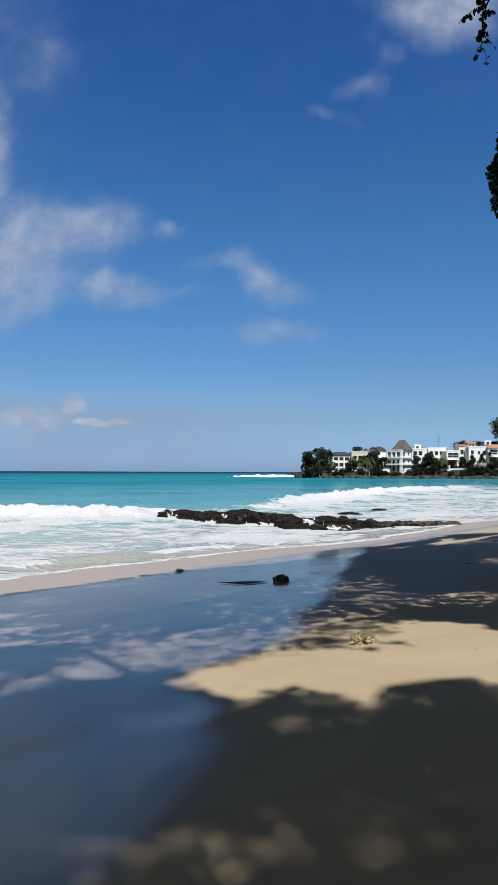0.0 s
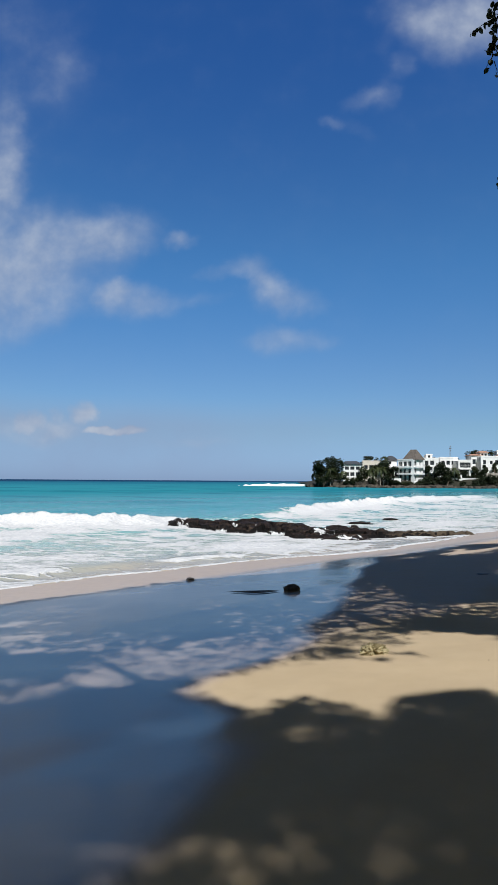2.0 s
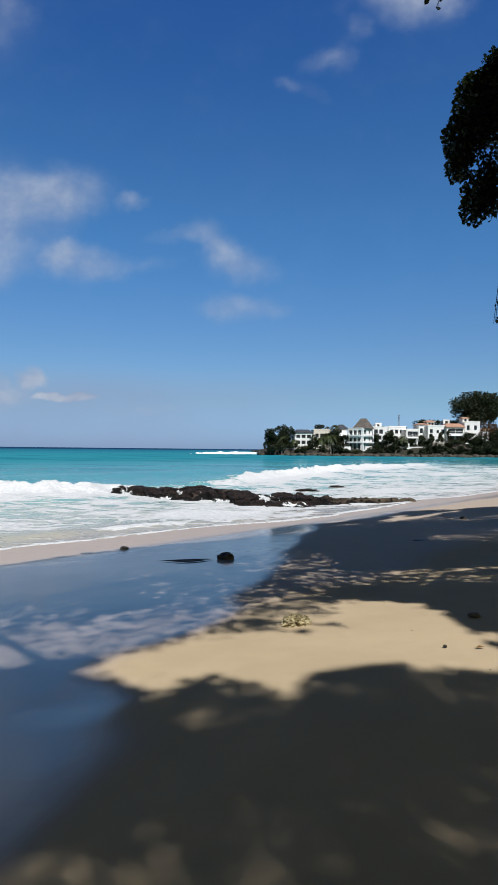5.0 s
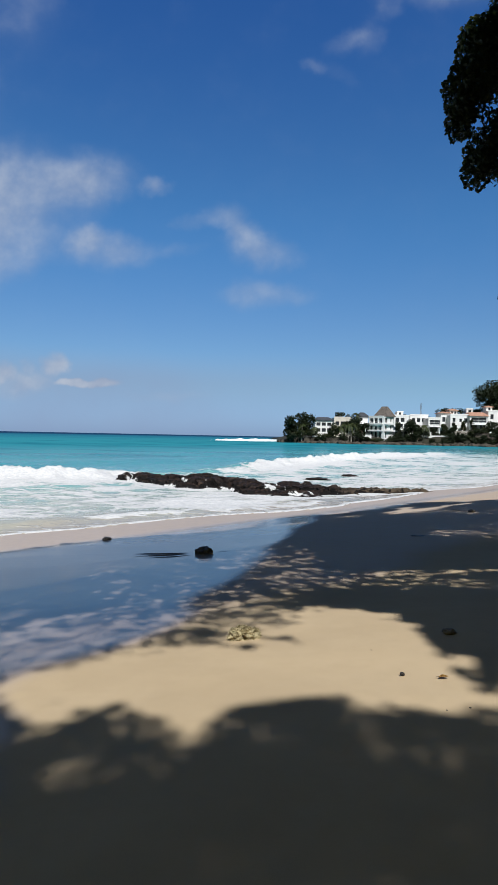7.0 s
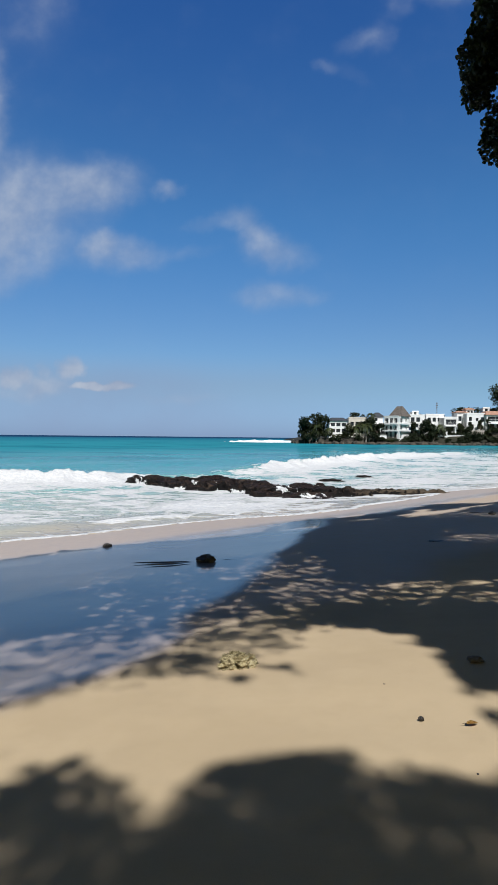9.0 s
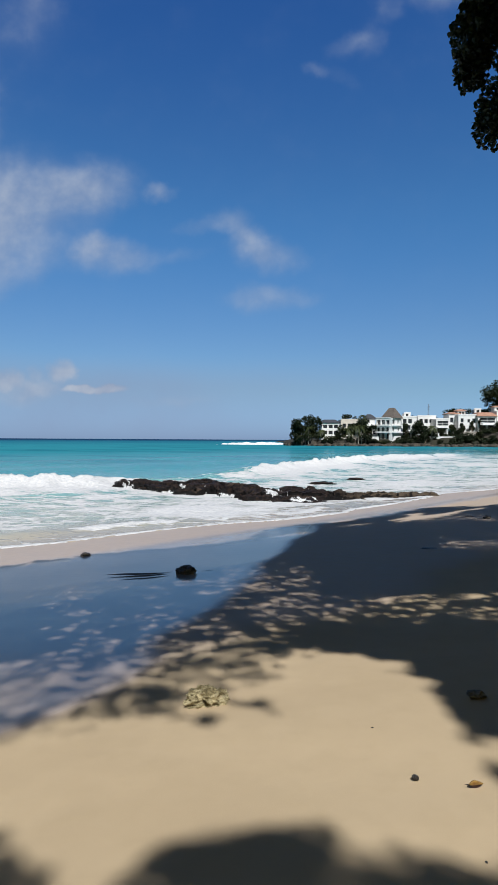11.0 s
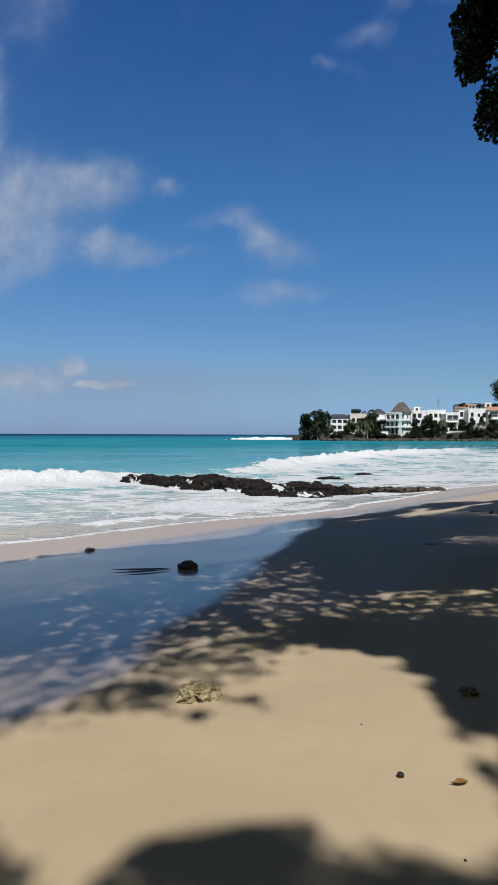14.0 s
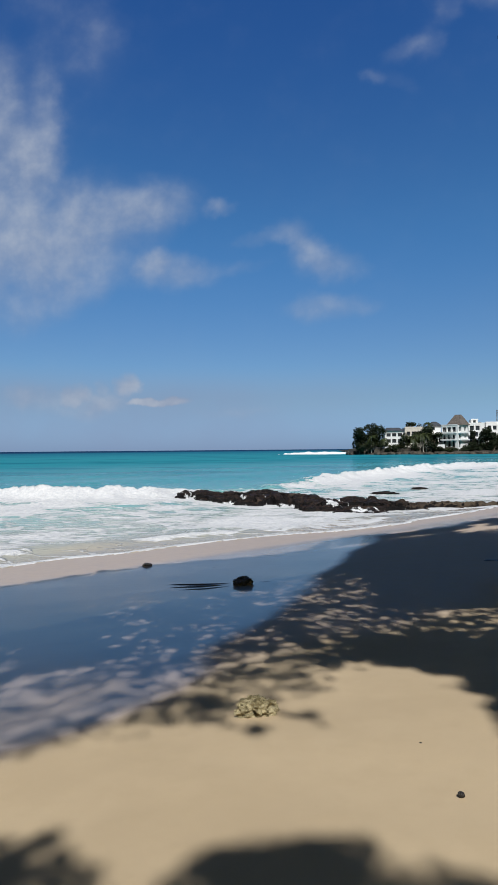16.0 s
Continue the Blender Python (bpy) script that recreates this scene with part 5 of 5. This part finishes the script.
def shore_rocks():
    rng = random.Random(5)
    for i in range(120):
        x = 17 + i * 0.92 + rng.uniform(-0.6, 0.6)
        y = float(np.interp(x, [8, 18, 30, 60, 90, 130], [296, 274, 266.5, 265, 264, 263])) + rng.uniform(-1.8, 0.4)
        k = rng.uniform(0.7, 1.7)
        bm = bmesh.new()
        bmesh.ops.create_icosphere(bm, subdivisions=2, radius=1.0)
        for v in bm.verts:
            v.co *= 1 + 0.5 * noise.noise(v.co * 1.3 + Vector((i * 3.7, i, 0)))
            v.co = Vector((v.co.x * k * 1.3, v.co.y * k, v.co.z * k * 0.75))
        ob = new("shore_rock", bpy.data.meshes.new("shore_rock"))
        bm.to_mesh(ob.data)
        bm.free()
        ob.data.materials.append(CLIFF)
        ob.location = (x, y, SEA_LEVEL + 0.15 * k)
        tagged(ob, "dark weathered rock at the foot of the headland", "rock", "rocks along the headland shore")


shore_rocks()


def tree(x, y, z, height, width, mat, label, seed, clumps=9, leaves=150, size=0.75, bare=0.3):
    """Tapered trunk with limbs and a crown of leaf clumps with gaps."""
    rng = random.Random(seed)
    ob = tagged(new("tree"), label, "tree")
    ob.location = (x, y, z)
    heads, pts = [], []
    for i in range(clumps):
        a, r = rng.uniform(0, 6.283), math.sqrt(rng.random()) * width * 0.36
        k = height * (bare + (1 - bare) * rng.uniform(0.15, 0.80))
        c = Vector((math.cos(a) * r, math.sin(a) * r * 0.8, k + (1 - (r / (width * 0.36 + 0.01)) ** 2) * height * 0.08))
        heads.append(c)
        rad = Vector((width * rng.uniform(0.15, 0.26), width * rng.uniform(0.15, 0.24), height * (1 - bare) * rng.uniform(0.14, 0.24)))
        for _ in range(leaves):
            q = Vector((rng.gauss(0, 1), rng.gauss(0, 1), rng.gauss(0, 1))).normalized() * rng.uniform(0.6, 1.08)
            pts.append((c.x + q.x * rad.x, c.y + q.y * rad.y, min(c.z + q.z * rad.z, height * 1.03)))
    bm = bmesh.new()
    limb(bm, [(0, 0, -1.5), (0.1, 0, height * bare * 0.7), (0, 0.1, height * 0.55)], 0.05 * height * 0.6, 0.08, 7, seed)
    part("trunk", bm, BARK, ob)
    for c in heads[:4]:
        bm = bmesh.new()
        limb(bm, [(0, 0, height * bare * 0.7), c * 0.5 + Vector((0, 0, height * 0.2)), c], 0.16, 0.05, 5, seed)
        part("limb", bm, BARK, ob)
    V, F = leaf_arrays(pts, size, seed, 0.2, QUAD, 0.4)
    part("crown", from_arrays("crown", V, F, mat), None, ob)
    return ob


def palm(x, y, z, height, seed, spread=2.6):
    rng = random.Random(seed)
    ob = tagged(new("palm_tree"), "coconut palm with a pale slender trunk", "palm tree", "palms on the headland")
    ob.location = (x, y, z)
    lean = Vector((rng.uniform(-0.8, 0.8), 0, 0))
    bm = bmesh.new()
    limb(bm, [(0, 0, -1), lean * 0.3 + Vector((0, 0, height * 0.5)), lean + Vector((0, 0, height))], 0.24, 0.15, 7, seed)
    part("trunk", bm, WALLSTONE, ob, "pale grey palm trunk")
    head = lean + Vector((0, 0, height))
    for i in range(15):
        a = i * 2.4 + rng.uniform(-0.2, 0.2)
        up = rng.uniform(-0.5, 0.9)
        out = Vector((math.cos(a), math.sin(a), 0))
        bm = bmesh.new()
        spine = [head + out * spread * t + Vector((0, 0, up * spread * t - 1.1 * spread * t * t * 0.8)) for t in [k / 9 for k in range(10)]]
        side = Vector((-out.y, out.x, 0))
        for k in range(1, 10):
            p, q = spine[k - 1], spine[k]
            for sgn in (-1, 1):
                tip = q + side * sgn * (0.75 * math.sin(math.pi * (0.12 + 0.8 * k / 10))) + Vector((0, 0, -0.35)) + out * 0.15
                bm.faces.new([bm.verts.new(v) for v in (p, q, tip)])
        part("frond", bm, PALM, ob)


DARKTREE, OLIVE = "dark green dense shore tree", "olive green shrub in a garden"
tree(21.4, 271, 0.6, 10.1, 8.8, FARLEAF, "dark rounded tree at the tip of the headland", 101, 12, 190, 0.8, 0.12)
tree(27.3, 272, 0.8, 12.1, 10.9, FARLEAF, "tall leafy tree at the tip of the headland", 102, 13, 190, 0.75, 0.15)
tree(24.0, 268.6, 0.2, 5.2, 8.7, PALELEAF, OLIVE, 103, 8, 120, 0.6, 0.1)
tree(29.5, 269, 0.6, 4.6, 6.2, FARLEAF, OLIVE, 104, 7, 120, 0.6, 0.1)
tree(35.1, 269.5, 0.8, 3.0, 10.0, PALELEAF, OLIVE, 105, 8, 100, 0.5, 0.05)
tree(40.8, 270.5, 1.0, 7.4, 6.3, PALELEAF, OLIVE, 106, 8, 120, 0.6, 0.2)
tree(44.5, 285, 6.0, 7.8, 5.3, FARLEAF, DARKTREE, 107, 6, 120, 0.6, 0.2)
tree(47.9, 271, 1.5, 9.1, 9.4, FARLEAF, DARKTREE, 108, 12, 160, 0.7, 0.3)
tree(51.9, 270.5, 1.2, 7.6, 6.9, FARLEAF, DARKTREE, 109, 9, 150, 0.65, 0.25)
tree(44.2, 270, 1.0, 8.0, 5.6, PALELEAF, OLIVE, 110, 8, 120, 0.6, 0.25)
tree(67.2, 268.6, 0.8, 3.4, 6.9, FARLEAF, OLIVE, 111, 8, 130, 0.5, 0.05)
tree(60.6, 267.4, 0.2, 2.0, 8.1, FARLEAF, OLIVE, 112, 7, 110, 0.45, 0.05)
tree(73.7, 270, 0.6, 9.6, 8.3, FARLEAF, DARKTREE, 113, 13, 170, 0.7, 0.08)
tree(78.1, 269.5, 0.6, 6.2, 7.5, FARLEAF, DARKTREE, 114, 9, 150, 0.6, 0.08)
tree(92.2, 268, 0.4, 5.6, 11.2, FARLEAF, OLIVE, 115, 11, 150, 0.6, 0.05)
tree(86.8, 271.5, 2.2, 3.2, 5.7, FARLEAF, OLIVE, 116, 6, 110, 0.5, 0.05)
tree(103.0, 269, 3.0, 4.0, 8.8, FARLEAF, OLIVE, 117, 8, 130, 0.55, 0.05)
tree(111.2, 269.6, 3.2, 8.2, 9.4, FARLEAF, DARKTREE, 118, 11, 160, 0.65, 0.08)
tree(119.4, 271, 4.0, 10.6, 12.0, REDLEAF, "red brown leafed tree beside the villas", 119, 12, 180, 0.65, 0.1)
tree(124.5, 270, 3.4, 8.5, 11.3, FARLEAF, DARKTREE, 120, 11, 160, 0.65, 0.08)
tree(122.5, 292, 9.5, 20.5, 27.0, FARLEAF, "huge dome-shaped dark tree above the villas", 121, 44, 300, 1.0, 0.20)
tree(78.1, 292, 8.0, 5.6, 12.2, FARLEAF, DARKTREE, 122, 9, 130, 0.6, 0.1)
tree(86.6, 293, 8.0, 5.2, 10.9, FARLEAF, DARKTREE, 123, 8, 130, 0.6, 0.1)
tree(96.7, 294, 8.0, 9.2, 11.6, FARLEAF, DARKTREE, 124, 10, 140, 0.65, 0.3)
tree(106.5, 294, 8.5, 9.0, 15.0, FARLEAF, DARKTREE, 125, 11, 150, 0.65, 0.2)
tree(112.9, 292, 9.0, 9.2, 9.5, FARLEAF, DARKTREE, 126, 8, 140, 0.65, 0.2)
for i, (x, y, z, h, w, m) in enumerate([
    (20.5, 270.0, 0.0, 6.0, 4.5, FARLEAF), (22.5, 267.6, -0.2, 3.4, 6.5, FARLEAF), (33.5, 267.0, 0.4, 2.4, 6.0, FARLEAF), (38.0, 268.2, 0.6, 4.2, 4.5, FARLEAF), (42.6, 267.2, 0.3, 3.0, 5.5, FARLEAF),
    (50.2, 267.6, 0.3, 4.2, 5.5, FARLEAF), (54.0, 267.0, 0.0, 2.6, 5.0, FARLEAF), (57.5, 266.8, -0.3, 1.8, 6.0, PALELEAF), (64.5, 266.8, -0.3, 2.4, 6.0, FARLEAF), (70.5, 267.4, 0.0, 4.0, 5.5, FARLEAF),
    (75.5, 267.2, 0.0, 5.6, 6.0, FARLEAF), (82.5, 266.6, -0.3, 2.2, 7.0, FARLEAF), (88.0, 266.8, -0.2, 3.2, 7.0, FARLEAF), (96.0, 267.0, 0.2, 4.6, 7.0, FARLEAF), (99.5, 268.6, 2.0, 4.2, 4.5, PALELEAF),
    (106.0, 267.0, 0.4, 3.0, 7.0, FARLEAF), (115.0, 266.8, 0.4, 4.4, 8.0, FARLEAF), (121.0, 266.6, 0.4, 5.0, 8.0, FARLEAF), (89.0, 272.4, 4.0, 4.6, 3.4, FARLEAF), (108.2, 270.8, 4.5, 6.0, 3.6, PALELEAF),
    (68.8, 272.6, 3.0, 6.5, 3.0, FARLEAF), (48.5, 284.0, 5.0, 7.6, 6.5, FARLEAF), (66.5, 290.0, 7.0, 6.8, 7.0, FARLEAF), (93.6, 272.2, 5.0, 4.4, 3.0, FARLEAF),
]):
    tree(x, y, z, h, w, m, "dense low shrub on the rocky shore" if y < 269 else "small garden tree between white villas", 300 + i, 8, 110, 0.55, 0.05)
for i, (x, y, z, h, w) in enumerate([(84.0, 269.8, 2.6, 4.4, 3.4), (88.6, 270.5, 3.0, 6.4, 3.2), (91.5, 269.5, 3.0, 5.0, 4.2), (97.2, 271.0, 5.0, 5.4, 2.8), (101.2, 270.8, 5.0, 6.2, 2.8), (105.5, 270.4, 4.6, 3.0, 4.0)]):
    tree(x, y, z, h, w, (FARLEAF, PALELEAF)[i % 2], "small garden tree between white villas", 400 + i, 8, 110, 0.5, 0.05)
for i in range(9):
    tree(100.5 + i * 3.4, 264.6 - 0.25 * i, -0.6, 4.2 + 1.6 * ((i * 7) % 5) / 5, 6.0, FARLEAF, "dense low shrub on the rocky shore", 420 + i, 8, 120, 0.55, 0.05)
for i, (x, h) in enumerate([(113.5, 8.5), (118.0, 9.5), (123.0, 10.0), (127.5, 11.0)]):
    tree(x, 267.6, 0.2, h, 9.5, FARLEAF, "dark leafy tree on the cliff below the villas", 440 + i, 12, 160, 0.65, 0.08)
for i, (x, y, h) in enumerate([(43.4, 268.5, 5.6), (44.6, 268.6, 6.4), (45.9, 268.3, 6.8), (47.2, 268.6, 6.2), (48.6, 268.9, 6.6), (50.6, 276.0, 11.6), (51.4, 277.0, 10.2), (78.9, 268.0, 6.8), (80.0, 269.8, 5.4), (53.4, 272.5, 6.4), (31.0, 268.8, 5.0), (25.5, 268.0, 6.0)]):
    palm(x, y, 1.0, h, 200 + i)


def mast():
    ob = tagged(new("radio_mast"), "thin grey lattice mast behind the houses", "mast")
    ob.location = (83.0, 288, 6.8)
    for sx, sy in ((-0.35, -0.2), (0.35, -0.2), (0, 0.4)):
        bm = bmesh.new()
        limb(bm, [(sx, sy, -1), (sx * 0.8, sy * 0.8, 6), (sx * 0.6, sy * 0.6, 12)], 0.06, 0.04, 5)
        part("leg", bm, STEEL, ob)
    for k in range(10):
        bm = bmesh.new()
        z = 1.0 + k * 1.1
        limb(bm, [(-0.33, -0.2, z), (0, 0, z + 0.5), (0.33, -0.2, z + 1.0)], 0.03, 0.03, 4)
        part("brace", bm, STEEL, ob)
    for z, s in ((9.6, 0.35), (10.6, 0.5), (11.6, 0.3)):
        bm = bmesh.new()
        box(bm, -s, s, -0.45, -0.25, z - 0.12, z + 0.12)
        part("antenna", bm, STEEL, ob)


mast()


def far_breaker():
    """White surf on the shoal off the tip of the headland."""
    u, v = np.arange(-24, 24.01, 0.4), np.arange(-9, 9.01, 0.4)
    U, W = np.meshgrid(u, v, indexing="ij")
    inside = 1 - (U / 23) ** 2 - (np.abs(W) / 8) ** 2 + (fbm(U * 0.25, W * 0.25, 4, 55) - 0.5) * 1.1
    H = SEA_LEVEL - 0.35 + ramp(inside, 0, 0.5) * 0.45 + 1.0 * np.exp(-((W + 1 - 0.1 * U) / 1.8) ** 2) * ramp(inside, 0.1, 0.6) * (0.5 + fbm(U * 0.3, W * 0.1, 3, 57)) + (fbm(U * 1.2, W * 1.2, 3, 58) - 0.5) * 0.3
    ni, nj = U.shape
    idx = np.arange(ni * nj).reshape(ni, nj)
    faces = np.stack([idx[:-1, :-1], idx[1:, :-1], idx[1:, 1:], idx[:-1, 1:]], -1).reshape(-1, 4)
    ob = new("surf", from_arrays("surf", np.stack([U + 5, W + 316, H], -1).reshape(-1, 3), faces, FOAM, True))
    tagged(ob, "white surf breaking on the shoal off the headland", "surf", kind="stuff")


far_breaker()
